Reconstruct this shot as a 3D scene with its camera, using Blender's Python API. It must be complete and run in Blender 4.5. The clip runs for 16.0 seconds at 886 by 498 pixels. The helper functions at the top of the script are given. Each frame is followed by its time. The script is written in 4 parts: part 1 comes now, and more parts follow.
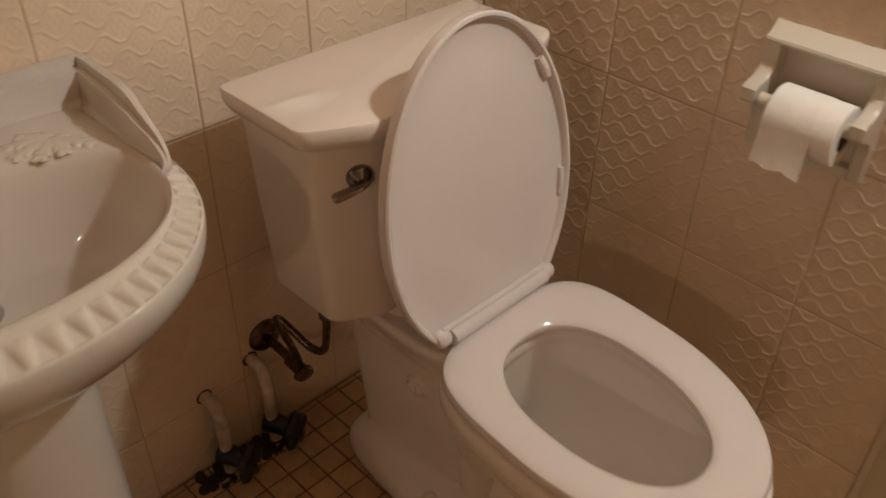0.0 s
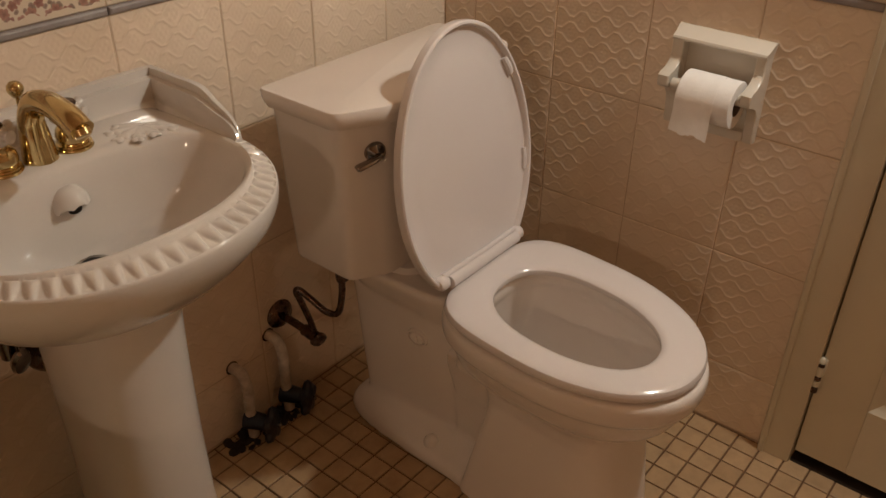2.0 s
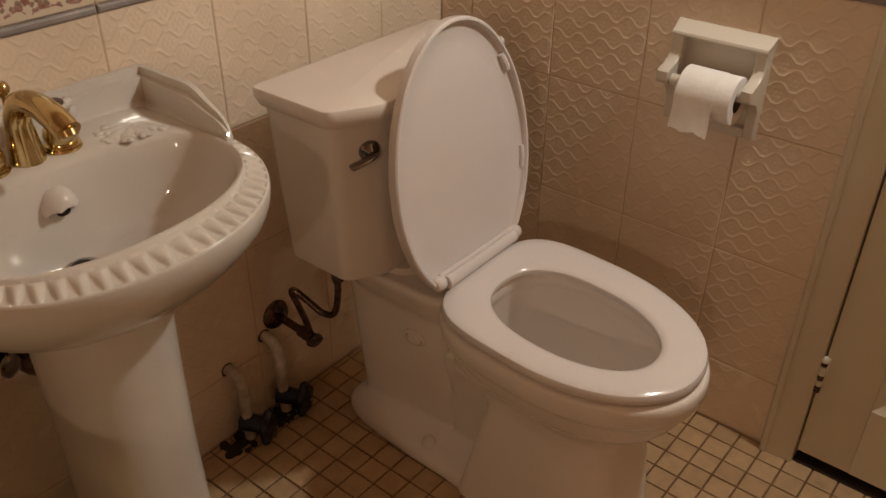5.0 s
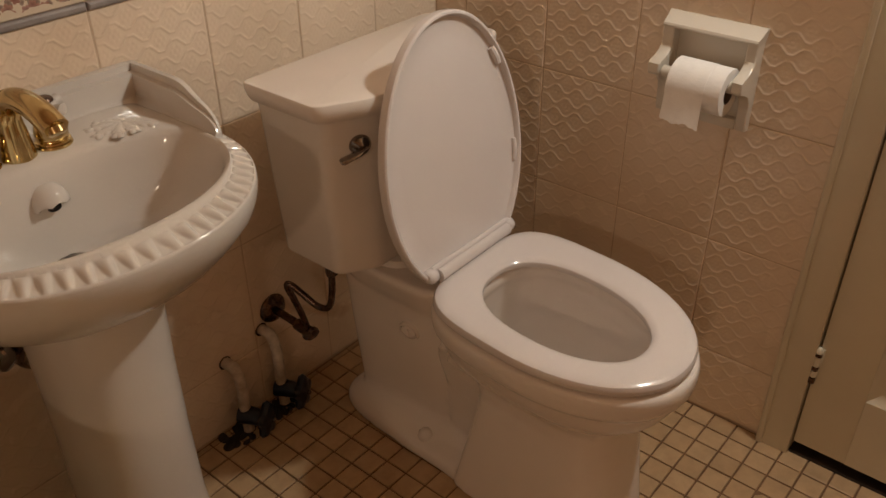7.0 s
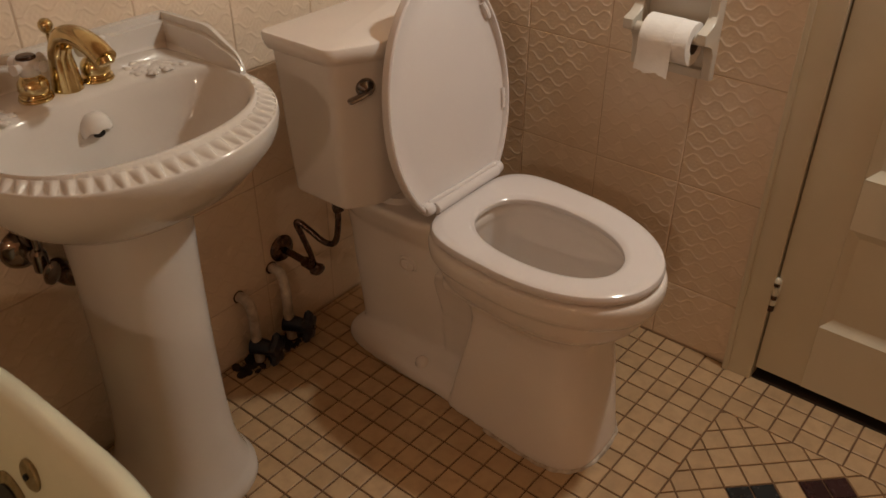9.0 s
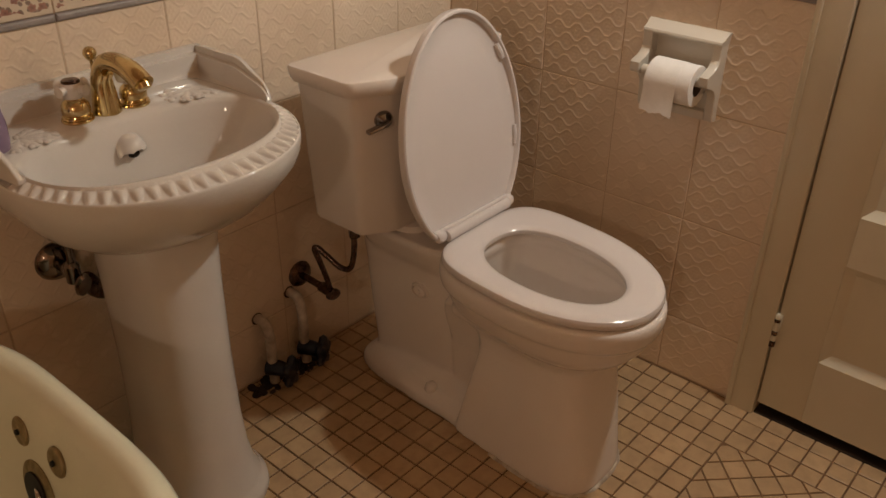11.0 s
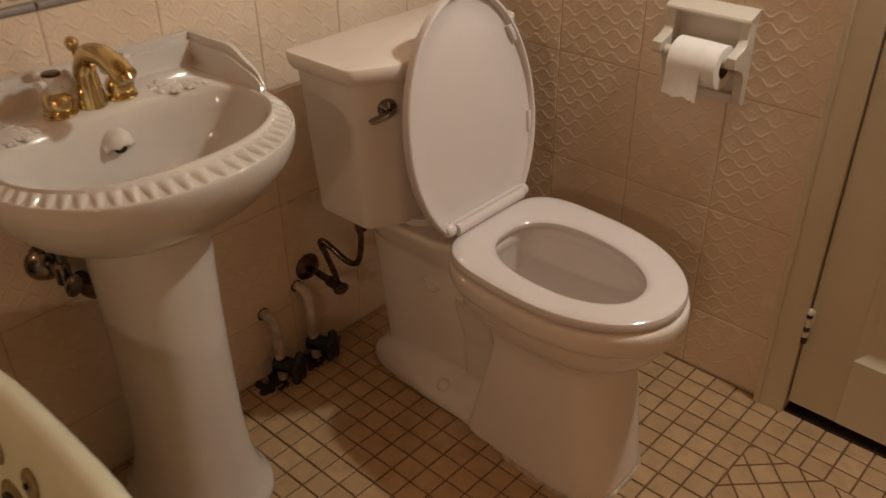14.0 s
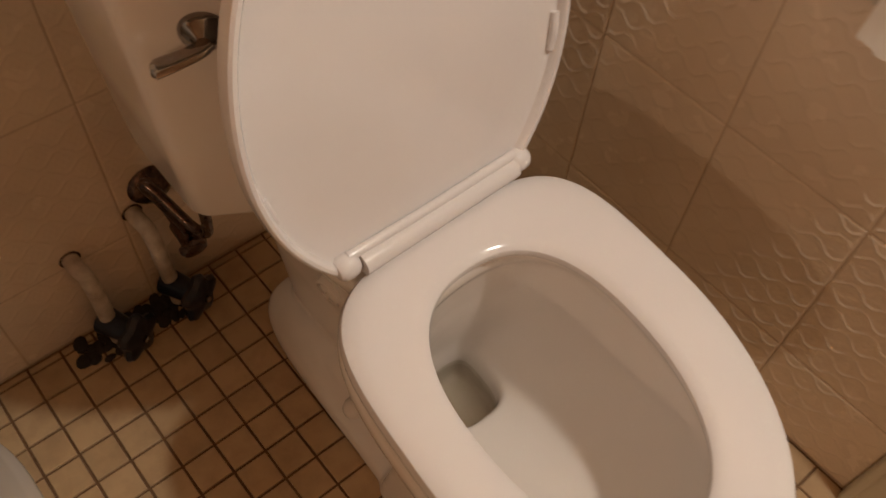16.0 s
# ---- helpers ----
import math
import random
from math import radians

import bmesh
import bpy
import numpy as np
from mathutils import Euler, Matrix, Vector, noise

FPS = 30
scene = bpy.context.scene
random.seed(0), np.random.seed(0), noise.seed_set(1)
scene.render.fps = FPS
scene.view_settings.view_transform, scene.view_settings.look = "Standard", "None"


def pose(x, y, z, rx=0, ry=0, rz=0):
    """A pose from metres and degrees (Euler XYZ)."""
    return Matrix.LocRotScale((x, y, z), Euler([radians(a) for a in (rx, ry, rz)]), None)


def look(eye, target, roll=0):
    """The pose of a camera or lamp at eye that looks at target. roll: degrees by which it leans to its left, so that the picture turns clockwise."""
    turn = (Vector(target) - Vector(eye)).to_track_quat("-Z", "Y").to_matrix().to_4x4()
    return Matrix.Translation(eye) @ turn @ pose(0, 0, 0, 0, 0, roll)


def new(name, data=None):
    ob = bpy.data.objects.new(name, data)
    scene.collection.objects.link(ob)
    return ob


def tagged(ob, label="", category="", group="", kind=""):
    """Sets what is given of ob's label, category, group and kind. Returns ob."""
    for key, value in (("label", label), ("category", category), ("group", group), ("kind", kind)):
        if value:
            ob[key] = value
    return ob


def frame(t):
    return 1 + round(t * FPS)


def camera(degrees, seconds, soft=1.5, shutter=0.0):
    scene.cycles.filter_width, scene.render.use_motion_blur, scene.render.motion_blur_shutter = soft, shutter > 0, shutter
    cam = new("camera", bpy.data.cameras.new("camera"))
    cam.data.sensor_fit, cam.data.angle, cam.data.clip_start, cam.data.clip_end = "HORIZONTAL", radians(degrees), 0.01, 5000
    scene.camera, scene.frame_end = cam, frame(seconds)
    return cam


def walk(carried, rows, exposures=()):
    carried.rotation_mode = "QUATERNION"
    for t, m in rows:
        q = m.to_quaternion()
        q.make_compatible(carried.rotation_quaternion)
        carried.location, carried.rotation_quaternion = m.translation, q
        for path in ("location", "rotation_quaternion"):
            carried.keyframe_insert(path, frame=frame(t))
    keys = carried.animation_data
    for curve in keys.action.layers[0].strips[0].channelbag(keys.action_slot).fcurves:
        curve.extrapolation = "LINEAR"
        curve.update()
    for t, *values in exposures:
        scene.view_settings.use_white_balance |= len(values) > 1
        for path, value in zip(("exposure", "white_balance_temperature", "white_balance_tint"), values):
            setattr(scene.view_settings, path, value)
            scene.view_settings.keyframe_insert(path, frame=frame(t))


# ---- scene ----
cam = camera(55.2, 16.0, soft=1.5, shutter=0.5)
PATH = [
    (0, (0.029, 0.089, 1.262), (1.175, 1.212, 0.067), 1.4),
    (0.5, (-0.121, -0.054, 1.282), (1.079, 1.102, 0.175), -0.3),
    (1, (-0.224, -0.058, 1.285), (1.051, 1.032, 0.196), 1.5),
    (1.5, (-0.271, -0.061, 1.296), (1.036, 1.007, 0.223), 1.6),
    (2, (-0.294, -0.06, 1.293), (1.028, 0.997, 0.227), 0.9),
    (2.5, (-0.298, -0.06, 1.291), (1.024, 0.995, 0.222), 0.6),
    (3, (-0.3, -0.061, 1.283), (1.024, 0.999, 0.223), 0.4),
    (3.5, (-0.287, -0.054, 1.289), (1.034, 1.002, 0.221), 0.3),
    (4, (-0.283, -0.052, 1.287), (1.037, 1.004, 0.218), 0.4),
    (6.5, (-0.256, -0.072, 1.288), (1.047, 0.989, 0.203), 0.3),
    (7, (-0.256, -0.084, 1.291), (1.036, 0.989, 0.204), -0.3),
    (7.5, (-0.268, -0.083, 1.295), (1.028, 0.988, 0.211), -0.3),
    (8, (-0.306, -0.065, 1.289), (1.016, 0.955, 0.189), -0.7),
    (8.5, (-0.366, -0.13, 1.296), (0.957, 0.907, 0.212), -0.2),
    (9, (-0.419, -0.199, 1.287), (0.884, 0.847, 0.189), 0.2),
    (9.5, (-0.447, -0.22, 1.293), (0.873, 0.841, 0.229), 1.4),
    (12, (-0.474, -0.286, 1.288), (0.837, 0.855, 0.298), 0.5),
    (12.5, (-0.473, -0.283, 1.295), (0.828, 0.864, 0.299), 0.5),
    (13, (-0.472, -0.293, 1.282), (0.827, 0.863, 0.295), 0.1),
    (13.5, (-0.447, -0.281, 1.288), (0.838, 0.877, 0.284), -0.1),
    (14, (-0.375, -0.237, 1.279), (0.873, 0.919, 0.226), -0.7),
    (14.5, (-0.183, -0.057, 1.233), (1.034, 0.949, 0.005), 3.3),
    (15, (0.02, 0.052, 1.227), (1.198, 0.948, -0.118), 5.2),
    (15.5, (0.234, 0.129, 1.195), (1.23, 1.108, -0.237), 4.1),
    (16, (0.399, 0.314, 1.132), (1.213, 1.139, -0.498), 5.6),
]
walk(cam, [(t, look(eye, target, roll)) for t, eye, target, roll in PATH],
     exposures=[(0.0, 0.0), (13.8, 0.0), (14.5, 0.48), (15.2, 0.43), (16.0, 0.35)])

# ---- light: a small wall lamp beside the door and a second one across the room ----
world = bpy.data.worlds.new("night")
scene.world = world
world.use_nodes = True
world.node_tree.nodes["Background"].inputs[0].default_value = (0.012, 0.009, 0.006, 1)
world.node_tree.nodes["Background"].inputs[1].default_value = 1.0


def lamp(name, at, watts, radius, colour):
    data = bpy.data.lights.new(name, "POINT")
    data.energy, data.shadow_soft_size, data.color = watts, radius, colour
    ob = new(name, data)
    ob.location = at
    return ob


lamp("door_lamp", (1.085, 0.05, 1.74), 27.4, 0.034, (1.0, 0.955, 0.86))
lamp("wall_lamp", (-1.80, -0.58, 1.70), 16.8, 0.035, (1.0, 0.745, 0.53))


# ---- materials ----
class Nodes:
    """A short way to write node materials."""

    def __init__(self, name):
        self.mat = bpy.data.materials.new(name)
        self.mat.use_nodes = True
        self.tree = self.mat.node_tree
        self.bsdf = self.tree.nodes["Principled BSDF"]

    def add(self, kind):
        return self.tree.nodes.new(kind)

    def link(self, a, b):
        self.tree.links.new(a, b)

    def coord(self, which="Object"):
        return self.add("ShaderNodeTexCoord").outputs[which]

    def put(self, socket, v):
        if isinstance(v, bpy.types.NodeSocket):
            self.link(v, socket)
        else:
            socket.default_value = v

    def math(self, op, a, b=0.0):
        n = self.add("ShaderNodeMath")
        n.operation = op
        self.put(n.inputs[0], a)
        self.put(n.inputs[1], b)
        return n.outputs[0]

    def noise(self, scale, detail=3.0, vector=None, rough=0.5):
        n = self.add("ShaderNodeTexNoise")
        n.inputs["Scale"].default_value = scale
        n.inputs["Detail"].default_value = detail
        n.inputs["Roughness"].default_value = rough
        self.link(vector if vector is not None else self.coord(), n.inputs["Vector"])
        return n.outputs[0]

    def ramp(self, fac, stops):
        n = self.add("ShaderNodeValToRGB")
        e = n.color_ramp.elements
        while len(e) < len(stops):
            e.new(0.5)
        for k, (p, c) in zip(e, stops):
            k.position, k.color = p, (*c, 1)
        self.link(fac, n.inputs[0])
        return n.outputs[0]

    def mix(self, fac, a, b, blend="MIX"):
        n = self.add("ShaderNodeMix")
        n.data_type, n.blend_type = "RGBA", blend
        self.put(n.inputs[0], fac)
        for s, v in ((n.inputs[6], a), (n.inputs[7], b)):
            if isinstance(v, tuple):
                s.default_value = (*v, 1)
            else:
                self.link(v, s)
        return n.outputs[2]

    def bump(self, height, strength, distance):
        n = self.add("ShaderNodeBump")
        n.inputs["Strength"].default_value = strength
        n.inputs["Distance"].default_value = distance
        self.link(height, n.inputs["Height"])
        self.link(n.outputs[0], self.bsdf.inputs["Normal"])

    def set(self, colour=None, rough=None, metal=None, **more):
        names = {"Base Color": colour, "Roughness": rough, "Metallic": metal}
        for k, v in list(names.items()) + list(more.items()):
            if v is None:
                continue
            s = self.bsdf.inputs[k.replace("_", " ")]
            if isinstance(v, tuple):
                s.default_value = (*v, 1) if len(v) == 3 else v
            else:
                self.put(s, v)
        return self.mat


def ceramic(name, a, b, rough=0.06):
    n = Nodes(name)
    v = n.noise(7.0, 4.0)
    col = n.ramp(v, [(0.3, a), (0.7, b)])
    r = n.ramp(n.noise(9.0, 2.0), [(0.35, (rough,) * 3), (0.75, (rough * 1.35,) * 3)])
    n.bump(n.noise(16.0, 1.0), 0.006, 0.004)
    return n.set(col, r, 0.0, IOR=1.5)


def metal(name, a, b, rough):
    n = Nodes(name)
    col = n.ramp(n.noise(60.0, 4.0), [(0.3, a), (0.7, b)])
    r = n.ramp(n.noise(90.0, 3.0), [(0.3, (rough,) * 3), (0.75, (rough * 2.2,) * 3)])
    return n.set(col, r, 1.0)


def paint(name, a, b, rough=0.4, scale=9.0, grain=0.08):
    n = Nodes(name)
    col = n.ramp(n.noise(scale, 5.0), [(0.32, a), (0.7, b)])
    n.bump(n.noise(160.0, 3.0), grain, 0.002)
    return n.set(col, rough, 0.0)


PORCELAIN = ceramic("white_porcelain", (0.78, 0.715, 0.66), (0.81, 0.745, 0.69))
SINK_WHITE = ceramic("sink_porcelain", (0.63, 0.595, 0.555), (0.67, 0.635, 0.595), 0.07)
SEAT_PLASTIC = ceramic("seat_plastic", (0.70, 0.65, 0.63), (0.72, 0.67, 0.65), 0.10)
TUB_ENAMEL = ceramic("cream_enamel", (0.68, 0.675, 0.52), (0.73, 0.725, 0.565), 0.2)
HOLDER = ceramic("cream_glaze", (0.60, 0.545, 0.46), (0.66, 0.60, 0.51), 0.22)
BRASS = metal("polished_brass", (0.58, 0.45, 0.22), (0.70, 0.55, 0.29), 0.11)
CHROME = metal("chrome", (0.55, 0.53, 0.50), (0.62, 0.60, 0.57), 0.10)
# chrome darkened so that its colour holds the dim room it reflects
DIM_CHROME = metal("dim_room_chrome", (0.24, 0.21, 0.19), (0.32, 0.285, 0.255), 0.07)
# chrome with its shade in the colour; also button, trap and hinge metal
DARK_METAL = metal("shaded_chrome_dark_metal", (0.075, 0.046, 0.034), (0.16, 0.105, 0.08), 0.16)
PAINTED_WOOD = paint("cream_painted_wood", (0.63, 0.58, 0.45), (0.69, 0.635, 0.50), 0.38, 5.0)
# for walls and ceiling out of view; tone set to dim and redden bounced light
UNSEEN_TAN = paint("unseen_wall_tan", (0.36, 0.222, 0.122), (0.42, 0.263, 0.147), 0.7)
PIPE_PAINT = paint("old_white_pipe_paint", (0.36, 0.29, 0.22), (0.66, 0.58, 0.48), 0.5, 45.0, 0.4)
GROUT = paint("brown_grout", (0.145, 0.075, 0.034), (0.235, 0.132, 0.066), 0.85, 14.0, 0.4)
WALL_GROUT = paint("tan_grout", (0.52, 0.39, 0.27), (0.62, 0.485, 0.35), 0.85, 12.0, 0.4)
BLACK_RUBBER = paint("blue_black_handle", (0.006, 0.007, 0.014), (0.016, 0.018, 0.030), 0.3, 60.0)
# near-black: the shade under the door on the sill, and the floor grime
DARK_GAP = paint("gap_shade_and_grime", (0.012, 0.008, 0.006), (0.03, 0.02, 0.014), 0.6, 20.0)
PAPER = paint("white_tissue", (0.80, 0.77, 0.73), (0.85, 0.82, 0.78), 0.95, 60.0, 0.25)
CARDBOARD = paint("brown_card", (0.10, 0.07, 0.05), (0.16, 0.11, 0.08), 0.9)
LINER = paint("grey_liner_glaze", (0.23, 0.205, 0.20), (0.30, 0.27, 0.26), 0.5, 25.0)
OLD_METAL = metal("stained_plate", (0.28, 0.22, 0.12), (0.42, 0.34, 0.20), 0.4)
HOLE = paint("dark_hole", (0.006, 0.005, 0.004), (0.012, 0.01, 0.008), 0.6)


def tile_glaze():
    """Cream satin glaze with faint crazing, stains and a shade of its own on each tile."""
    n = Nodes("embossed_cream_tile")
    place = n.add("ShaderNodeNewGeometry").outputs["Position"]
    n.bump(n.noise(90.0, 4.0, place), 0.14, 0.0010)
    info = n.add("ShaderNodeObjectInfo")
    base = n.ramp(n.noise(6.0, 5.0, place), [(0.3, (0.74, 0.61, 0.47)), (0.72, (0.81, 0.68, 0.54))])
    col = n.mix(n.math("MULTIPLY", info.outputs["Random"], 0.2), base, (0.65, 0.52, 0.39))
    stain = n.ramp(n.noise(3.5, 6.0, place), [(0.52, (0, 0, 0)), (0.8, (0.5, 0.5, 0.5))])
    col = n.mix(stain, col, (0.58, 0.44, 0.31))
    r = n.ramp(n.noise(22.0, 3.0, place), [(0.3, (0.15,) * 3), (0.7, (0.30,) * 3)])
    return n.set(col, r, 0.0)


def floor_glaze(name, a, b, rough):
    n = Nodes(name)
    info = n.add("ShaderNodeObjectInfo")
    geo = n.add("ShaderNodeNewGeometry")
    pick = n.math("FRACT", n.math("ADD", info.outputs["Random"], geo.outputs["Random Per Island"]))
    col = n.mix(pick, a, b)
    place = geo.outputs["Position"]
    dirt = n.ramp(n.noise(26.0, 6.0, place, 0.6), [(0.42, (0, 0, 0)), (0.8, (0.6, 0.6, 0.6))])
    col = n.mix(dirt, col, tuple(0.62 * c for c in a))
    r = n.ramp(n.noise(50.0, 3.0, place), [(0.3, (rough,) * 3), (0.7, (rough * 1.5,) * 3)])
    n.bump(n.noise(110.0, 3.0, place), 0.12, 0.0012)
    return n.set(col, r, 0.0)


def floral():
    """Cream glaze with small painted blossoms and grey-green leaves above a plain lower strip."""
    n = Nodes("floral_border_glaze")
    place = n.coord()
    xyz = n.add("ShaderNodeSeparateXYZ")
    n.link(place, xyz.inputs[0])

    def scatter(scale, petals, size, stops):
        v = n.add("ShaderNodeTexVoronoi")
        v.voronoi_dimensions = "2D"
        v.inputs["Scale"].default_value = scale
        n.link(place, v.inputs["Vector"])
        away = n.add("ShaderNodeVectorMath")
        away.operation = "SUBTRACT"
        grown = n.add("ShaderNodeVectorMath")
        grown.operation = "SCALE"
        grown.inputs["Scale"].default_value = scale
        n.link(place, grown.inputs[0])
        held = n.add("ShaderNodeVectorMath")
        held.operation = "SCALE"
        held.inputs["Scale"].default_value = scale
        n.link(v.outputs["Position"], held.inputs[0])
        n.link(grown.outputs[0], away.inputs[0])
        n.link(held.outputs[0], away.inputs[1])
        part_xyz = n.add("ShaderNodeSeparateXYZ")
        n.link(away.outputs[0], part_xyz.inputs[0])
        rgb = n.add("ShaderNodeSeparateColor")
        n.link(v.outputs["Color"], rgb.inputs[0])
        turn = n.math("ADD", n.math("ARCTAN2", part_xyz.outputs[1], part_xyz.outputs[0]), n.math("MULTIPLY", rgb.outputs[1], 6.3))
        lobe = n.math("ADD", 0.72, n.math("MULTIPLY", n.math("ABSOLUTE", n.math("COSINE", n.math("MULTIPLY", turn, petals / 2))), 0.28))
        edge = n.math("DIVIDE", n.math("ADD", v.outputs["Distance"], n.math("MULTIPLY", n.noise(150.0, 2.0), 0.10)), n.math("MULTIPLY", lobe, n.math("ADD", size, n.math("MULTIPLY", rgb.outputs[2], 0.16))))
        mask = n.ramp(edge, [(0.86, (1, 1, 1)), (1.0, (0, 0, 0))])
        tone = n.mix(n.ramp(edge, [(0.15, (0.75, 0.75, 0.75)), (0.8, (0, 0, 0))]), n.ramp(rgb.outputs[0], stops), (0.10, 0.03, 0.03))
        tone = n.mix(n.math("MULTIPLY", n.noise(210.0, 3.0), 0.55), tone, (0.50, 0.36, 0.30))
        return mask, tone

    lift = n.math("ADD", xyz.outputs[1], n.math("MULTIPLY", n.noise(45.0, 2.0), 0.026))
    band = n.math("GREATER_THAN", lift, -0.028)
    leaf_mask, leaf = scatter(70.0, 2, 0.34, [(0.0, (0.14, 0.13, 0.09)), (0.5, (0.24, 0.20, 0.16)), (1.0, (0.33, 0.27, 0.22))])
    mask, bloom = scatter(52.0, 5, 0.44, [(0.0, (0.20, 0.045, 0.045)), (0.35, (0.34, 0.15, 0.10)), (0.65, (0.40, 0.20, 0.17)), (1.0, (0.16, 0.05, 0.06))])
    col = n.mix(n.math("MULTIPLY", leaf_mask, band), (0.66, 0.57, 0.45), leaf)
    col = n.mix(n.math("MULTIPLY", mask, band), col, bloom)
    return n.set(col, 0.25, 0.0)


WALL_TILE = tile_glaze()
FLOOR_TILE = floor_glaze("beige_floor_tile", (0.465, 0.312, 0.170), (0.545, 0.375, 0.212), 0.30)
BLACK_TILE = floor_glaze("black_floor_tile", (0.010, 0.014, 0.018), (0.02, 0.026, 0.03), 0.2)
MAROON_TILE = floor_glaze("maroon_floor_tile", (0.030, 0.010, 0.012), (0.045, 0.016, 0.018), 0.2)
FLORAL = floral()


# ---- mesh helpers ----
def part(name, bm, material, parent=None, label="", sharp=35.0):
    """Links a bmesh as one mesh object under a thing or a part."""
    bmesh.ops.recalc_face_normals(bm, faces=bm.faces)
    me = bpy.data.meshes.new(name)
    bm.to_mesh(me)
    bm.free()
    me.polygons.foreach_set("use_smooth", [True] * len(me.polygons))
    me.set_sharp_from_angle(angle=radians(sharp))
    me.materials.append(material)
    ob = new(name, me)
    ob.parent = parent
    if parent is not None:
        ob.matrix_parent_inverse = Matrix.Translation(-parent.location)
    if label:
        tagged(ob, label)
    return ob


def thing(name, at, label, category, group="", kind=""):
    ob = new(name)
    ob.empty_display_size = 0.05
    tagged(ob, label, category, group, kind)
    ob.location = at
    return ob


def loft(bm, rings, cap0=True, cap1=True, closed=True):
    rows = [[bm.verts.new(p) for p in r] for r in rings]
    k = len(rows[0])
    for a, b in zip(rows, rows[1:]):
        for i in range(k if closed else k - 1):
            j = (i + 1) % k
            bm.faces.new((a[i], a[j], b[j], b[i]))
    if cap0:
        bm.faces.new(rows[0][::-1])
    if cap1:
        bm.faces.new(rows[-1])
    return rows


def egg(cx, yc, a, front, back, nf, nb, z, n=72, shear=0.0, twist=0.0):
    """An outline with a front (towards -y) and a back of their own roundness."""
    out = []
    for i in range(n):
        t = 2 * math.pi * i / n + twist
        c, s = math.cos(t), math.sin(t)
        p = nb if s > 0 else nf
        b = back if s > 0 else front
        x = a * math.copysign(abs(c) ** (2 / p), c)
        y = yc + b * math.copysign(abs(s) ** (2 / p), s)
        out.append(Vector((cx + x + shear * (y - 0.69), y, z)))
    return out


def block(bm, x0, x1, y0, y1, z0, z1, bevel=0.0, seg=2):
    m = Matrix.Translation(((x0 + x1) / 2, (y0 + y1) / 2, (z0 + z1) / 2)) @ Matrix.Diagonal((x1 - x0, y1 - y0, z1 - z0, 1))
    made = bmesh.ops.create_cube(bm, size=1, matrix=m)["verts"]
    if bevel:
        edges = list({e for v in made for e in v.link_edges})
        bmesh.ops.bevel(bm, geom=edges, offset=bevel, segments=seg, affect="EDGES", profile=0.5)
    return bm


def lathe(bm, profile, m=Matrix(), seg=28):
    rings = [[m @ Vector((r * math.cos(2 * math.pi * i / seg), r * math.sin(2 * math.pi * i / seg), z)) for i in range(seg)]
             for r, z in profile]
    loft(bm, rings, True, True)
    return bm


def curve_points(pts, steps=8):
    pts = [Vector(p) for p in pts]
    full = [2 * pts[0] - pts[1]] + pts + [2 * pts[-1] - pts[-2]]
    out = []
    for p0, p1, p2, p3 in zip(full, full[1:], full[2:], full[3:]):
        for k in range(steps):
            t = k / steps
            out.append(0.5 * (2 * p1 + (p2 - p0) * t + (2 * p0 - 5 * p1 + 4 * p2 - p3) * t * t + (3 * p1 - p0 - 3 * p2 + p3) * t ** 3))
    return out + [pts[-1]]


def tube(bm, pts, radius, seg=14, steps=8, flat=1.0):
    """A round rod along a smooth path; radius is a number or a function of 0..1."""
    path = curve_points(pts, steps)
    up = Vector((0.31, 0.17, 0.93)).normalized()
    rings = []
    for i, p in enumerate(path):
        d = (path[min(i + 1, len(path) - 1)] - path[max(i - 1, 0)]).normalized()
        side = d.cross(up).normalized()
        up = side.cross(d).normalized()
        r = radius(i / (len(path) - 1)) if callable(radius) else radius
        rings.append([p + side * (r * math.cos(2 * math.pi * k / seg)) + up * (r * flat * math.sin(2 * math.pi * k / seg)) for k in range(seg)])
    loft(bm, rings)
    return bm


def along(p, d):
    """A frame at p whose z axis runs along d."""
    return Matrix.Translation(p) @ Vector(d).to_track_quat("Z", "Y").to_matrix().to_4x4()


def solid(f, *args, **kw):
    bm = bmesh.new()
    f(bm, *args, **kw)
    return bm


# ---- the room: walls, floor, ceiling, door ----
NORTH, EAST = 1.100, 1.150
SOUTH, WEST, TOP = -1.25, -2.45, 2.42
DOOR_Y0, DOOR_Y1, DOOR_TOP = -0.605, 0.160, 2.03

wall_north = part("wall_north", solid(block, WEST - 0.1, EAST + 0.1, NORTH - 0.0040, NORTH + 0.1, -0.1, TOP), WALL_GROUT)
tagged(wall_north, "cream embossed tile wall behind the sink and toilet", "wall", kind="structure")
wall_south = part("wall_south", solid(block, WEST - 0.1, EAST + 0.1, SOUTH - 0.1, SOUTH, -0.1, TOP), UNSEEN_TAN)
tagged(wall_south, "plain wall out of view, toned tan for the bounced light", "wall", kind="structure")
wall_west = part("wall_west", solid(block, WEST - 0.1, WEST, SOUTH, NORTH, -0.1, TOP), UNSEEN_TAN)
tagged(wall_west, "plain wall out of view, toned tan for the bounced light", "wall", kind="structure")
bm = bmesh.new()
block(bm, EAST - 0.0040, EAST + 0.1, DOOR_Y1 + 0.05, NORTH, -0.1, TOP)
block(bm, EAST, EAST + 0.1, DOOR_Y1, DOOR_Y1 + 0.05, -0.1, TOP)
block(bm, EAST, EAST + 0.1, SOUTH, DOOR_Y0, -0.1, TOP)
block(bm, EAST, EAST + 0.1, DOOR_Y0, DOOR_Y1, DOOR_TOP, TOP)
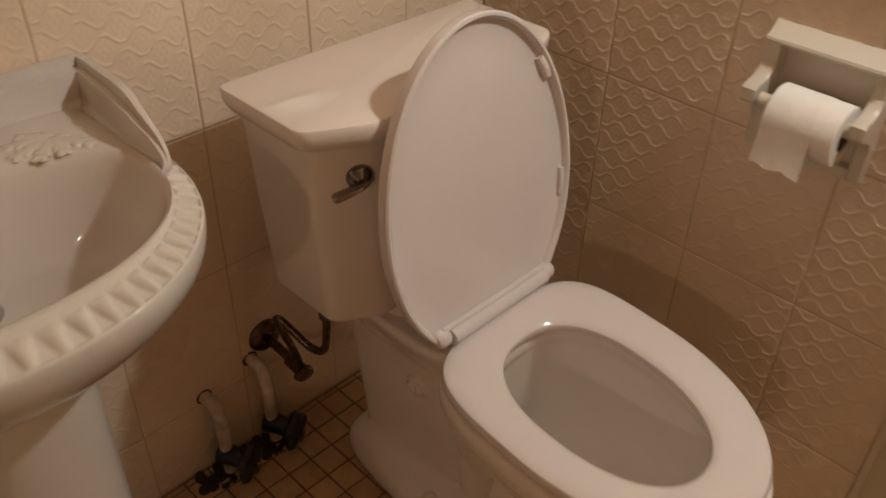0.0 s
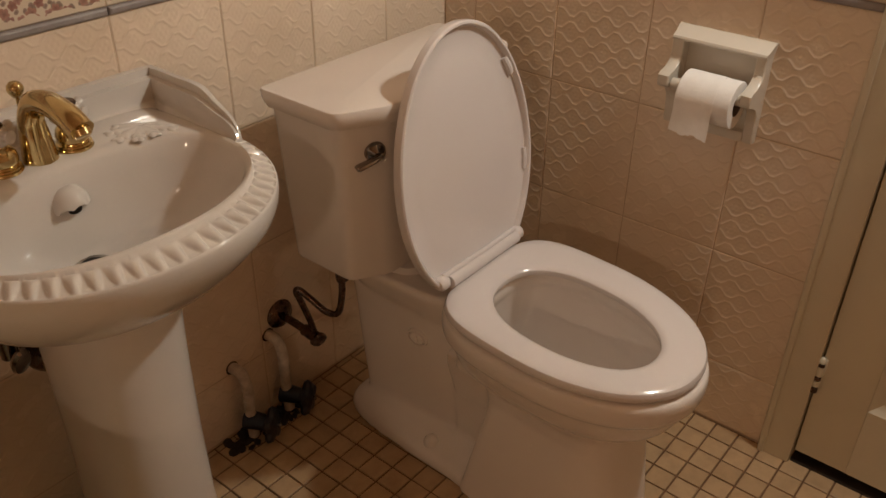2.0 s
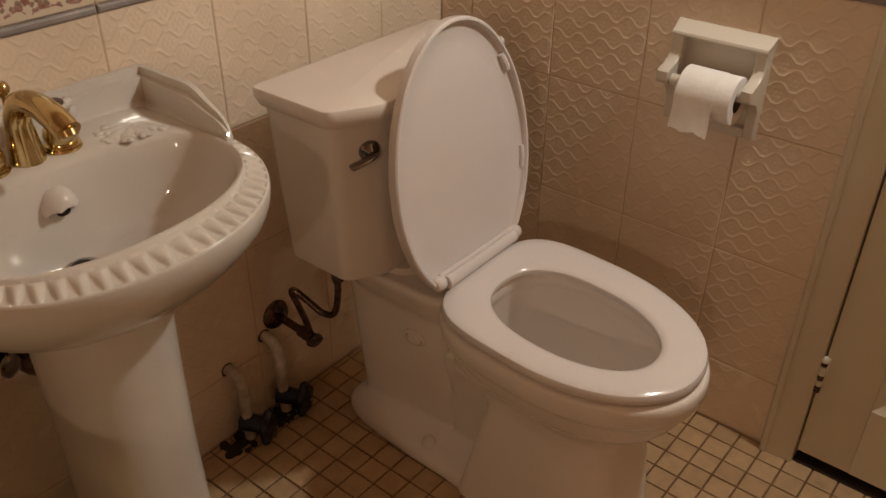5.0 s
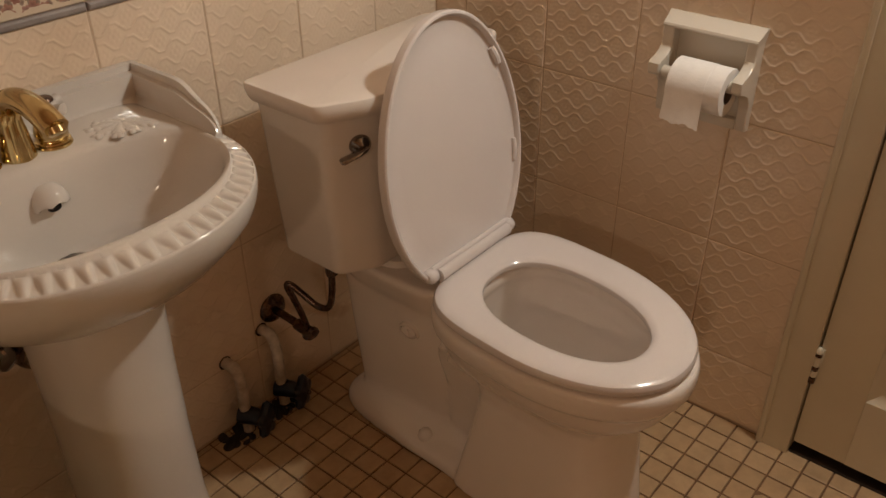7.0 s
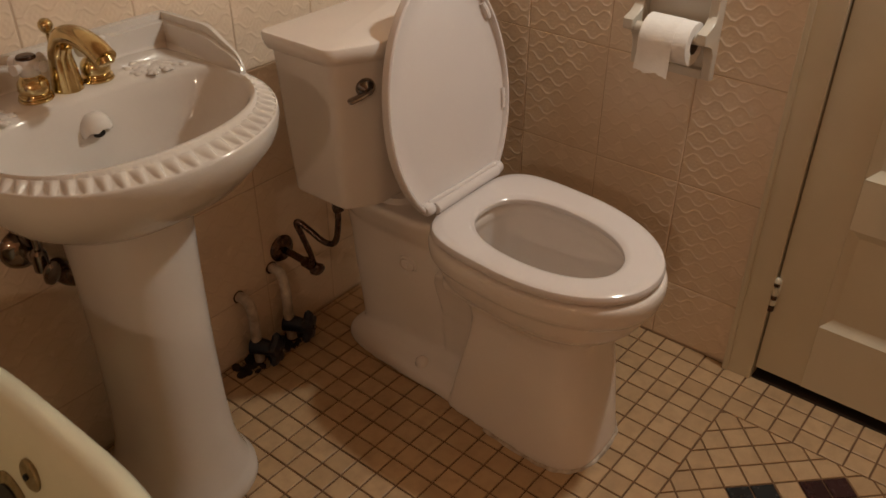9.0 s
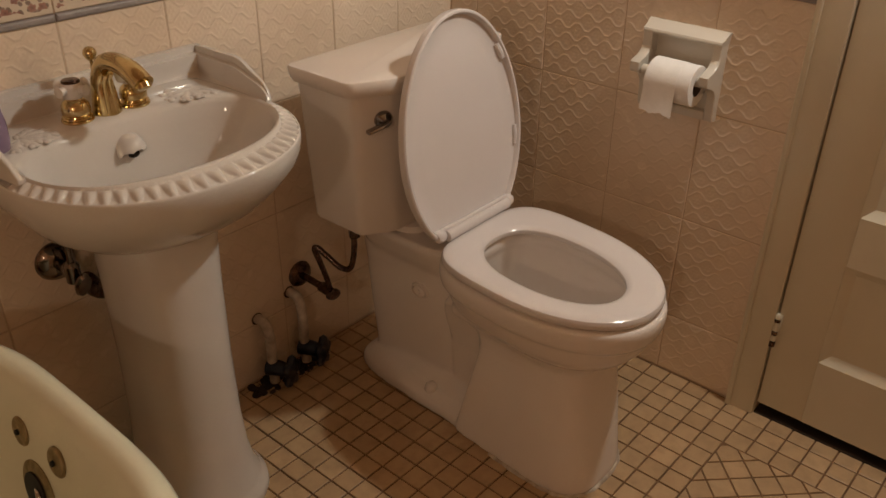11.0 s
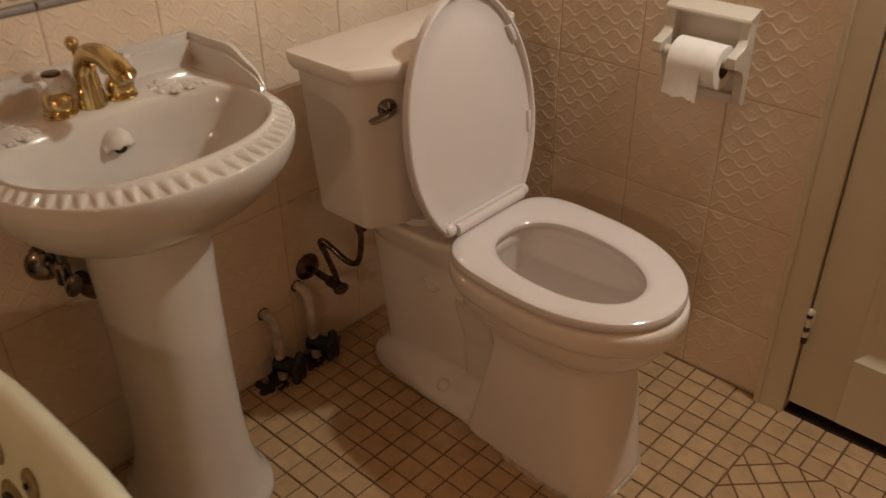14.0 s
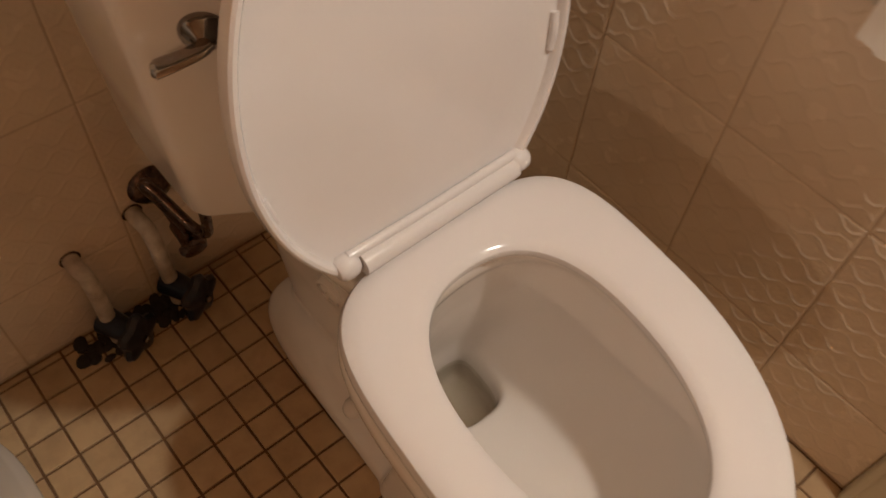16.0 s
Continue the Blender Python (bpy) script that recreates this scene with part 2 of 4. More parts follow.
wall_east = part("wall_east", bm, WALL_GROUT)
tagged(wall_east, "cream embossed tile wall with the door", "wall", kind="structure")
ceiling = part("ceiling", solid(block, WEST - 0.1, EAST + 0.1, SOUTH - 0.1, NORTH + 0.1, TOP, TOP + 0.1), UNSEEN_TAN)
tagged(ceiling, "plain ceiling out of view, toned tan for the bounced light", "ceiling", kind="structure")
floor = part("floor", solid(block, WEST - 0.1, EAST + 0.9, SOUTH - 0.1, NORTH + 0.1, -0.1, -0.0035), GROUT)
tagged(floor, "small square beige floor tiles with dark brown grout", "floor", kind="structure")
# unseen wall added behind the door, so that its gap stays dark
hall = part("hall_wall", solid(block, EAST + 0.8, EAST + 0.9, SOUTH, NORTH, -0.05, TOP), UNSEEN_TAN)
tagged(hall, "plain unseen wall added beyond the door to close off a dark hall", "wall", kind="structure")

# casing round the door
bm = bmesh.new()
block(bm, EAST - 0.022, EAST - 0.0005, DOOR_Y1, DOOR_Y1 + 0.066, -0.002, DOOR_TOP + 0.066, 0.004)
block(bm, EAST - 0.026, EAST - 0.0215, DOOR_Y1 + 0.052, DOOR_Y1 + 0.064, -0.002, DOOR_TOP + 0.06, 0.002)
block(bm, EAST - 0.022, EAST - 0.0005, DOOR_Y0 - 0.066, DOOR_Y0, -0.002, DOOR_TOP + 0.066, 0.004)
block(bm, EAST - 0.021, EAST - 0.0005, DOOR_Y0, DOOR_Y1, DOOR_TOP, DOOR_TOP + 0.066, 0.004)
trim = part("trim", bm, PAINTED_WOOD)
tagged(trim, "cream painted wooden door casing", "door trim", kind="structure")
# the sill's near-black colour holds the shade of the gap under the door
sill = part("door_sill", solid(block, EAST - 0.012, EAST + 0.12, DOOR_Y0, DOOR_Y1, -0.003, 0.006, 0.003), DARK_GAP)
tagged(sill, "door threshold, near-black for the shade in the gap under the door", "threshold", kind="structure")

# the door, closed, with recessed panels
door = thing("door_1", (EAST, DOOR_Y1, 0), "closed cream painted wooden panel door", "door", kind="structure")
X0, X1 = EAST - 0.012, EAST + 0.024
Y0, Y1 = DOOR_Y0 + 0.004, DOOR_Y1 - 0.0035
STILE = 0.100
ROWS_Z = [(0.195, 0.432), (0.540, 0.86), (0.97, 1.40), (1.50, 1.90)]
for y0, y1 in ((Y0, Y0 + STILE), (Y1 - STILE, Y1)):
    part("stile", solid(block, X0, X1, y0, y1, 0.032, 2.02, 0.002), PAINTED_WOOD, door)
edges = [0.032] + [z for r in ROWS_Z for z in r] + [2.02]
for z0, z1 in zip(edges[::2], edges[1::2]):
    part("rail", solid(block, X0, X1, Y0 + STILE, Y1 - STILE, z0, z1), PAINTED_WOOD, door)


def panel(bm, z0, z1):
    """A sunk panel with sloping moulding all round."""
    y0, y1 = Y0 + STILE, Y1 - STILE
    rings = []
    for inset, x in ((0, X0), (0.004, X0 + 0.003), (0.020, X0 + 0.0125), (0.024, X0 + 0.013), (0.034, X0 + 0.013)):
        rings.append([(x, y0 + inset, z0 + inset), (x, y1 - inset, z0 + inset), (x, y1 - inset, z1 - inset), (x, y0 + inset, z1 - inset)])
    rings.insert(0, [(X1 - 0.01, y0, z0), (X1 - 0.01, y1, z0), (X1 - 0.01, y1, z1), (X1 - 0.01, y0, z1)])
    loft(bm, rings)


for z0, z1 in ROWS_Z:
    part("panel", solid(panel, z0, z1), PAINTED_WOOD, door, sharp=20)

# the lower hinge, half painted over
hinge = part("hinge", solid(block, EAST - 0.0135, EAST - 0.0105, DOOR_Y1 - 0.0125, DOOR_Y1 - 0.006, 0.205, 0.272, 0.001), PAINTED_WOOD, door, "hinge painted over with worn bare spots")
KNUCKLES = [(0.192, 0.206, DARK_METAL), (0.2070, 0.221, PAINTED_WOOD), (0.2220, 0.232, DARK_METAL), (0.2325, 0.2545, PAINTED_WOOD), (0.2552, 0.2625, DARK_METAL)]
for z0, z1, m in KNUCKLES:
    part("knuckle", solid(lathe, [(0.004, z0), (0.0062, z0 + 0.001), (0.0062, z1 - 0.001), (0.004, z1)], pose(EAST - 0.017, DOOR_Y1 - 0.004, 0), 14), m, hinge)
part("knuckle", solid(lathe, [(0.004, 0.263), (0.0068, 0.2645), (0.0068, 0.271), (0.0035, 0.276), (0.0008, 0.277)], pose(EAST - 0.017, DOOR_Y1 - 0.004, 0), 14), PAINTED_WOOD, hinge)

# ---- toilet ----
CX = 0.757
SHEAR = 0.075
toilet = thing("toilet", (CX, 0.6, 0), "white porcelain two-piece toilet with its lid raised", "toilet")


def rim_ring(a, front_y, back_y, z, nf=2.1, nb=3.6, yc=0.50, shear=SHEAR):
    return egg(CX, yc, a, yc - front_y, back_y - yc, nf, nb, z, 72, shear)


def column_ring(w, front_y, step_y, w2, end_y, z, nf, yc=0.47, shear=0.02):
    """Rounded front, straight sides, then a step in to the narrower body behind."""
    ring = rim_ring(w, front_y, step_y, z, nf, 8.0, yc, 0.0)
    corners = [(0, w, yc), (8, w, step_y - 0.006), (9, w - 0.004, step_y), (12, w2, step_y + 0.010), (16, w2, end_y - 0.01), (18, 0.0, end_y)]
    half = []
    for (i0, x0, y0), (i1, x1, y1) in zip(corners, corners[1:]):
        half += [(x0 + (x1 - x0) * k / (i1 - i0), y0 + (y1 - y0) * k / (i1 - i0)) for k in range(i1 - i0)]
    half.append((0.0, end_y))
    for i, (x, y) in enumerate(half):
        ring[i] = Vector((CX + x, y, z))
        ring[36 - i] = Vector((CX - x, y, z))
    return [Vector((p.x + shear * (p.y - 0.69), p.y, z)) for p in ring]


bm = bmesh.new()
# shell of the bowl with its front column, closed over rim and inside
outer = [
    column_ring(0.119, 0.306, 0.634, 0.056, 0.705, 0.0, 3.2, shear=0.075),
    column_ring(0.119, 0.306, 0.634, 0.056, 0.705, 0.012, 3.2, shear=0.075),
    column_ring(0.112, 0.318, 0.620, 0.055, 0.705, 0.09, 3.3, shear=0.065),
    column_ring(0.105, 0.332, 0.600, 0.062, 0.705, 0.18, 3.4, shear=0.052),
    column_ring(0.100, 0.343, 0.587, 0.086, 0.705, 0.248, 3.3, shear=0.046),
    column_ring(0.101, 0.343, 0.592, 0.094, 0.705, 0.276, 3.2, shear=0.046),
    column_ring(0.112, 0.326, 0.622, 0.100, 0.700, 0.297, 2.7, 0.49, 0.05),
    column_ring(0.130, 0.295, 0.645, 0.108, 0.692, 0.316, 2.4, 0.50, 0.065),
]
outer += [
    rim_ring(0.146, 0.273, 0.672, 0.338, 2.2, 3.8),
    rim_ring(0.155, 0.260, 0.684, 0.362),
    rim_ring(0.158, 0.257, 0.689, 0.376),
    rim_ring(0.164, 0.249, 0.695, 0.381),
    rim_ring(0.168, 0.244, 0.699, 0.388),
    rim_ring(0.171, 0.241, 0.702, 0.410),
    rim_ring(0.169, 0.243, 0.700, 0.424),
    rim_ring(0.162, 0.249, 0.694, 0.429),
]
hollow = [(0.120, 0.294, 0.640, 0.429, 2.1, 2.5, 0.50), (0.114, 0.300, 0.634, 0.421, 2.1, 2.5, 0.50), (0.115, 0.299, 0.635, 0.405, 2.1, 2.5, 0.50),
          (0.120, 0.293, 0.640, 0.392, 2.1, 2.5, 0.50), (0.117, 0.298, 0.644, 0.365, 2.1, 2.5, 0.50), (0.108, 0.318, 0.649, 0.330, 2.1, 2.5, 0.51),
          (0.094, 0.352, 0.653, 0.295, 2.1, 2.5, 0.53), (0.078, 0.404, 0.657, 0.264, 2.1, 2.6, 0.555), (0.062, 0.468, 0.660, 0.238, 2.2, 2.8, 0.585),
          (0.050, 0.528, 0.662, 0.218, 2.5, 3.2, 0.605), (0.041, 0.566, 0.662, 0.204, 3.4, 4.0, 0.618), (0.038, 0.571, 0.661, 0.192, 4.0, 4.0, 0.618),
          (0.036, 0.575, 0.658, 0.130, 4.0, 4.0, 0.618)]
inner = [rim_ring(w, f, b, z, nf, nb, yc) for w, f, b, z, nf, nb, yc in hollow]
loft(bm, outer + inner)
# trapway behind, foot and the deck under the tank
loft(bm, [egg(CX - 0.004, 0.80, w, 0.118, b, 4.5, 5.0, z, 48) for w, b, z in
          ((0.046, 0.155, 0.005), (0.048, 0.158, 0.06), (0.058, 0.160, 0.14), (0.068, 0.162, 0.22), (0.075, 0.164, 0.30), (0.086, 0.168, 0.37), (0.095, 0.168, 0.41))])
loft(bm, [egg(CX - 0.004, 0.73, w, b, b + c, 6.0, 4.2, z, 64, 0.03) for w, b, c, z in
          ((0.108, 0.235, 0.02, 0.0), (0.109, 0.237, 0.02, 0.012), (0.107, 0.234, 0.018, 0.026), (0.096, 0.226, 0.008, 0.037), (0.076, 0.215, -0.01, 0.048), (0.056, 0.205, -0.04, 0.075))])
loft(bm, [egg(CX, 0.80, w, 0.130, b, 4, 5, z, 48) for w, b, z in
          ((0.078, 0.14, 0.33), (0.100, 0.155, 0.372), (0.112, 0.165, 0.40), (0.117, 0.168, 0.415), (0.113, 0.165, 0.424))])
bowl = part("bowl", bm, PORCELAIN, toilet, sharp=180)
fuse = bowl.modifiers.new("fuse", "REMESH")
fuse.mode, fuse.voxel_size, fuse.use_smooth_shade = "VOXEL", 0.0040, True
soften = bowl.modifiers.new("soften", "SMOOTH")
soften.factor, soften.iterations = 0.5, 13
water_nodes = Nodes("still_water")
WATER = water_nodes.set((0.80, 0.76, 0.68), 0.0, 0.0, IOR=1.33, Transmission_Weight=1.0)
part("water", solid(loft, [rim_ring(0.040, 0.567, 0.664, z, 4.0, 4.0, 0.618) for z in (0.160, 0.172)]), WATER, toilet, "still clear water in the bowl")


def caulk_bead(bm):
    """An uneven line of old caulk where the base meets the floor."""
    rng = random.Random(21)
    base = column_ring(0.120, 0.305, 0.636, 0.120, 0.705, 0.0, 3.2, shear=0.075)
    ring = [p for p in base if p.y < 0.55] 
    ring.sort(key=lambda p: math.atan2(p.x - CX, 0.60 - p.y))
    rings = []
    for i, p in enumerate(ring):
        q, r = ring[max(i - 1, 0)], ring[min(i + 1, len(ring) - 1)]
        d = (r - q).normalized()
        side = Vector((d.y, -d.x, 0))
        w, h = rng.uniform(0.002, 0.0055), rng.uniform(0.003, 0.006)
        rings.append([p - side * 0.004, p + side * w, p + side * w * 0.7 + Vector((0, 0, h * 0.6)), p + Vector((0, 0, h)), p - side * 0.004 + Vector((0, 0, h))])
    loft(bm, rings)


part("caulk_line", solid(caulk_bead), PIPE_PAINT, toilet, "uneven old caulk round the base")
for sx in (-1, 1):
    part("bolt_cap", solid(lathe, [(0.0155, 0.0), (0.0165, 0.006), (0.0150, 0.014), (0.010, 0.020), (0.003, 0.0225)],
                           pose(CX - 0.004 + sx * 0.080, 0.735, 0.034)), PORCELAIN, toilet)
    plug_at = along((CX - 0.004 + sx * 0.070, 0.775, 0.288), (sx, -0.12, -0.1)) @ Matrix.Diagonal((1.0, 0.85, 1, 1))
    plug = part("side_plug", solid(lathe, [(0.0235, -0.004), (0.0235, 0.006), (0.0220, 0.0105), (0.0190, 0.011), (0.0180, 0.005), (0.0165, 0.005), (0.0150, 0.0105), (0.004, 0.012)], plug_at), PORCELAIN, toilet)
    part("slot", solid(lathe, [(0.004, 0.008), (0.004, 0.0145), (0.003, 0.0152)], plug_at @ Matrix.Diagonal((0.8, 2.4, 1, 1))), PORCELAIN, plug)

# tank
TX = 0.750


def tank_ring(half, back, side, front, chamfer, z, r=0.012):
    """A cistern outline: straight back and sides, cut-off front corners, all rounded."""
    pts = [(-half, back), (-half, side), (-half + chamfer, front), (half - chamfer, front), (half, side), (half, back)]
    out = []
    k = len(pts)
    for i in range(k):
        p, a, b = (Vector(pts[j]) for j in (i, i - 1, (i + 1) % k))
        da, db = (a - p).normalized(), (b - p).normalized()
        for q in range(6):
            t = q / 5
            out.append((1 - t) ** 2 * (p + da * r) + 2 * t * (1 - t) * p + t * t * (p + db * r))
    return [Vector((TX + p.x, p.y, z)) for p in out]


tank = part("tank", solid(loft, [tank_ring(h, b, s, f, c, z, r) for h, b, s, f, c, z, r in (
    (0.160, 0.965, 0.860, 0.825, 0.060, 0.4375, 0.010),
    (0.174, 0.982, 0.846, 0.808, 0.064, 0.4385, 0.014), (0.178, 0.984, 0.843, 0.805, 0.066, 0.446, 0.016),
    (0.190, 0.984, 0.835, 0.796, 0.070, 0.58, 0.016), (0.201, 0.983, 0.826, 0.787, 0.074, 0.72, 0.016),
    (0.206, 0.982, 0.822, 0.783, 0.076, 0.752, 0.016))]), PORCELAIN, toilet)
tank_lid = part("tank_lid", solid(loft, [tank_ring(h, b, s, f, c, z, r) for h, b, s, f, c, z, r in (
    (0.209, 0.976, 0.822, 0.782, 0.078, 0.7485, 0.014), (0.220, 0.978, 0.815, 0.773, 0.080, 0.7515, 0.016),
    (0.226, 0.979, 0.811, 0.769, 0.081, 0.760, 0.018), (0.2295, 0.980, 0.809, 0.767, 0.082, 0.770, 0.019),
    (0.2295, 0.980, 0.809, 0.767, 0.082, 0.7800, 0.016), (0.2280, 0.9785, 0.810, 0.7685, 0.0815, 0.7836, 0.015),
    (0.2250, 0.976, 0.812, 0.771, 0.081, 0.7850, 0.014))]), PORCELAIN, toilet)
# filler block added to stop light leaking between deck and tank
part("tank_gasket", solid(loft, [egg(CX, 0.875, 0.098, 0.10, 0.095, 4, 4, z, 40) for z in (0.415, 0.4385)]), PORCELAIN, toilet)
lever = part("flush_lever", solid(lathe, [(0.004, -0.004), (0.0185, -0.002), (0.0185, 0.003), (0.0150, 0.009), (0.0085, 0.014), (0.006, 0.017)],
                                  along((0.603, 0.801, 0.697), (-0.46, -0.88, 0.0))), DIM_CHROME, toilet, "dull chrome flush lever")
part("handle", solid(tube, [(0.599, 0.786, 0.696), (0.590, 0.785, 0.694), (0.574, 0.789, 0.690), (0.555, 0.797, 0.684)],
                     lambda t: (0.0085 + 0.0025 * t) * (0.6 if t > 0.98 else 1.0), 12, 6, 0.40), DIM_CHROME, lever)

# seat ring


def seat_ring(grow, z, inside=False):
    if inside:
        yc = 0.490
        return egg(CX - 0.006, yc, 0.1000 - grow, 0.166 - grow, 0.138 - grow, 2.15, 2.4, z, 96, SHEAR)
    yc = 0.50
    return egg(CX + 0.001, yc, 0.170 + grow, 0.249 + grow, 0.191 + grow, 2.1, 3.9, z, 96, SHEAR)


rings = [seat_ring(g, z) for g, z in ((-0.014, 0.4315), (-0.003, 0.4325), (0.0, 0.437), (0.0, 0.443), (-0.003, 0.449), (-0.010, 0.4525), (-0.022, 0.4530))]
rings += [seat_ring(g, z, True) for g, z in ((-0.014, 0.4510), (-0.006, 0.4495), (-0.001, 0.4450), (0.0, 0.440), (-0.002, 0.4345), (-0.008, 0.4315))]
part("seat", solid(loft, rings + [rings[0]], False, False), SEAT_PLASTIC, toilet)
# raised lid with its rim, bumpers and hinge
LEAN = 0.142


def lid_ring(grow, depth, n=120):
    """An outline in the plane of the raised lid, pushed forward by depth: an egg cut straight at the hinge."""
    out = []
    for i in range(n):
        t = 2 * math.pi * i / n
        c, q = math.cos(t), math.sin(t)
        u = (0.1785 + grow) * c
        v = 0.170 + ((0.255 if q > 0 else 0.230) + grow) * q
        out.append(lid_point(u, max(v, -0.012 - grow), depth))
    return out


def lid_point(u, v, depth):
    k = 1 / math.sqrt(1 + LEAN * LEAN)
    return Vector((0.7505 + u, 0.703 + (v * LEAN - depth) * k, 0.463 + (v + depth * LEAN) * k))


lid = part("lid", solid(loft, [lid_ring(g, d) for g, d in (
    (-0.03, -0.009), (-0.008, -0.0075), (-0.001, -0.003), (0.0, 0.003), (-0.0005, 0.012), (-0.003, 0.0145), (-0.0065, 0.0145),
    (-0.009, 0.012), (-0.0105, 0.005), (-0.014, 0.003), (-0.05, 0.0024))]), SEAT_PLASTIC, toilet, "raised oval seat lid")


def lid_bar(bm, a, b, r, depth):
    tube(bm, [lid_point(*a, depth), lid_point((a[0] + b[0]) / 2, (a[1] + b[1]) / 2, depth + 0.002), lid_point(*b, depth)], r, 10, 4)


for a, b, r in (((-0.130, 0.325), (-0.1445, 0.294), 0.0035), ((0.121, 0.336), (0.137, 0.305), 0.0070), ((0.1660, 0.155), (0.1620, 0.115), 0.0045), ((-0.1645, 0.125), (-0.158, 0.095), 0.0038)):
    part("bumper", solid(lid_bar, a, b, r, 0.0045), SEAT_PLASTIC, lid)
part("lid_lip", solid(tube, [lid_point(-0.100, 0.010, 0.010), lid_point(0.0, 0.0095, 0.011), lid_point(0.112, 0.010, 0.010)], 0.0055, 12, 6), SEAT_PLASTIC, lid)
for u in (-0.103, 0.118):
    part("ear", solid(lathe, [(0.003, -0.013), (0.0095, -0.0115), (0.0130, -0.007), (0.0138, 0.0), (0.0130, 0.007), (0.0095, 0.0115), (0.003, 0.013)],
                      along(lid_point(u, 0.0, 0.010), (1, 0, 0)), 24), SEAT_PLASTIC, lid)
hinge_bar = part("hinge_bar", solid(tube, [(0.661, 0.687, 0.4615), (0.757, 0.688, 0.4615), (0.860, 0.689, 0.4615)], 0.0120, 20, 6), SEAT_PLASTIC, toilet)
part("hinge_plate", solid(block, 0.664, 0.858, 0.684, 0.712, 0.4520, 0.4580, 0.002), SEAT_PLASTIC, toilet)

# ---- pedestal sink ----
SX = 0.163
DECK = 0.785
sink = thing("pedestal_sink", (SX, 0.9, 0), "white porcelain pedestal sink with a fluted rim", "sink")
N_SINK = 1080


def sink_ring(a, front_y, back_y, z, nf=2.15, nb=9.0, yc=0.88, flute=0.0, out=0.0):
    """A basin outline; flute raises slanted wedge-shaped pads that narrow to a point where out is 1."""
    ring = egg(SX, yc, a, yc - front_y, back_y - yc, nf, nb, z, N_SINK)
    if flute:
        for i, p in enumerate(ring):
            weight = min(1.0, max(0.0, (0.885 - p.y) / 0.03))
            u = (i / N_SINK * 61 + 0.35 - 0.30 * out) % 1.0
            left, right = 0.0, 1.0 - 0.62 * out
            peak = left + 0.55 * (right - left)
            rise = (u - left) / (peak - left) if u < peak else (right - u) / (right - peak)
            p.z += flute * weight * math.sin(math.pi / 2 * min(1.0, max(0.0, rise))) ** 0.65
    return ring


HOLE_RING = dict(nf=2.2, nb=2.6, yc=0.86)
# underside, then the fluted rim, then the bowl
basin_rings = [
    sink_ring(0.085, 0.830, 1.00, 0.618, 2.4, 4, 0.915),
    sink_ring(0.112, 0.800, 1.02, 0.622, 2.3, 4, 0.91),
    sink_ring(0.160, 0.752, 1.05, 0.645, 2.2, 5, 0.90),
    sink_ring(0.192, 0.714, 1.075, 0.672, 2.15, 6, 0.89),
    sink_ring(0.214, 0.684, 1.088, 0.704, 2.1, 8, 0.88),
    sink_ring(0.229, 0.664, 1.093, 0.732),
    sink_ring(0.2330, 0.657, 1.094, 0.750),
    sink_ring(0.2335, 0.655, 1.094, 0.762),
    sink_ring(0.2330, 0.6555, 1.094, 0.7690),
    sink_ring(0.2322, 0.6567, 1.094, 0.7722),
    sink_ring(0.2308, 0.6587, 1.094, 0.7728),
]
for k in range(13):
    w = k / 12
    basin_rings.append(sink_ring(0.2295 - 0.0195 * w, 0.6605 + 0.0335 * w, 1.0935 - 0.008 * w, 0.7714 + 0.0080 * w * w,
                                 flute=0.0056 * math.sin(math.pi * min(1.0, 0.06 + 0.94 * w)) ** 0.6, out=1 - w))
basin_rings += [
    sink_ring(0.2080, 0.699, 1.06, DECK - 0.0018, 2.16, 5.0, 0.875),
    sink_ring(0.2065, 0.704, 1.02, DECK - 0.001, 2.17, 3.4, 0.87),
    sink_ring(0.2050, 0.710, 0.976, DECK - 0.001, **HOLE_RING),
]
basin_rings += [
    sink_ring(0.2010, 0.717, 0.966, 0.7800, **HOLE_RING),
    sink_ring(0.1970, 0.723, 0.960, 0.7720, **HOLE_RING),
    sink_ring(0.189, 0.735, 0.956, 0.748, **HOLE_RING),
    sink_ring(0.172, 0.757, 0.952, 0.712, 2.2, 2.6, 0.865),
    sink_ring(0.142, 0.790, 0.949, 0.680, 2.2, 2.6, 0.88),
    sink_ring(0.102, 0.832, 0.946, 0.660, 2.2, 2.5, 0.895),
    sink_ring(0.056, 0.877, 0.943, 0.648, 2.2, 2.3, 0.912),
    sink_ring(0.022, 0.908, 0.938, 0.643, 2.2, 2.2, 0.922),
]
basin = part("basin", solid(loft, basin_rings), SINK_WHITE, sink, sharp=60)
part("drain", solid(lathe, [(0.026, 0.0), (0.027, 0.003), (0.022, 0.005), (0.018, 0.003)], pose(SX + 0.002, 0.922, 0.6435)), CHROME, sink, "dull metal drain")
part("drain_hole", solid(lathe, [(0.0175, 0.0), (0.0175, 0.002)], pose(SX + 0.002, 0.922, 0.6462)), HOLE, sink)


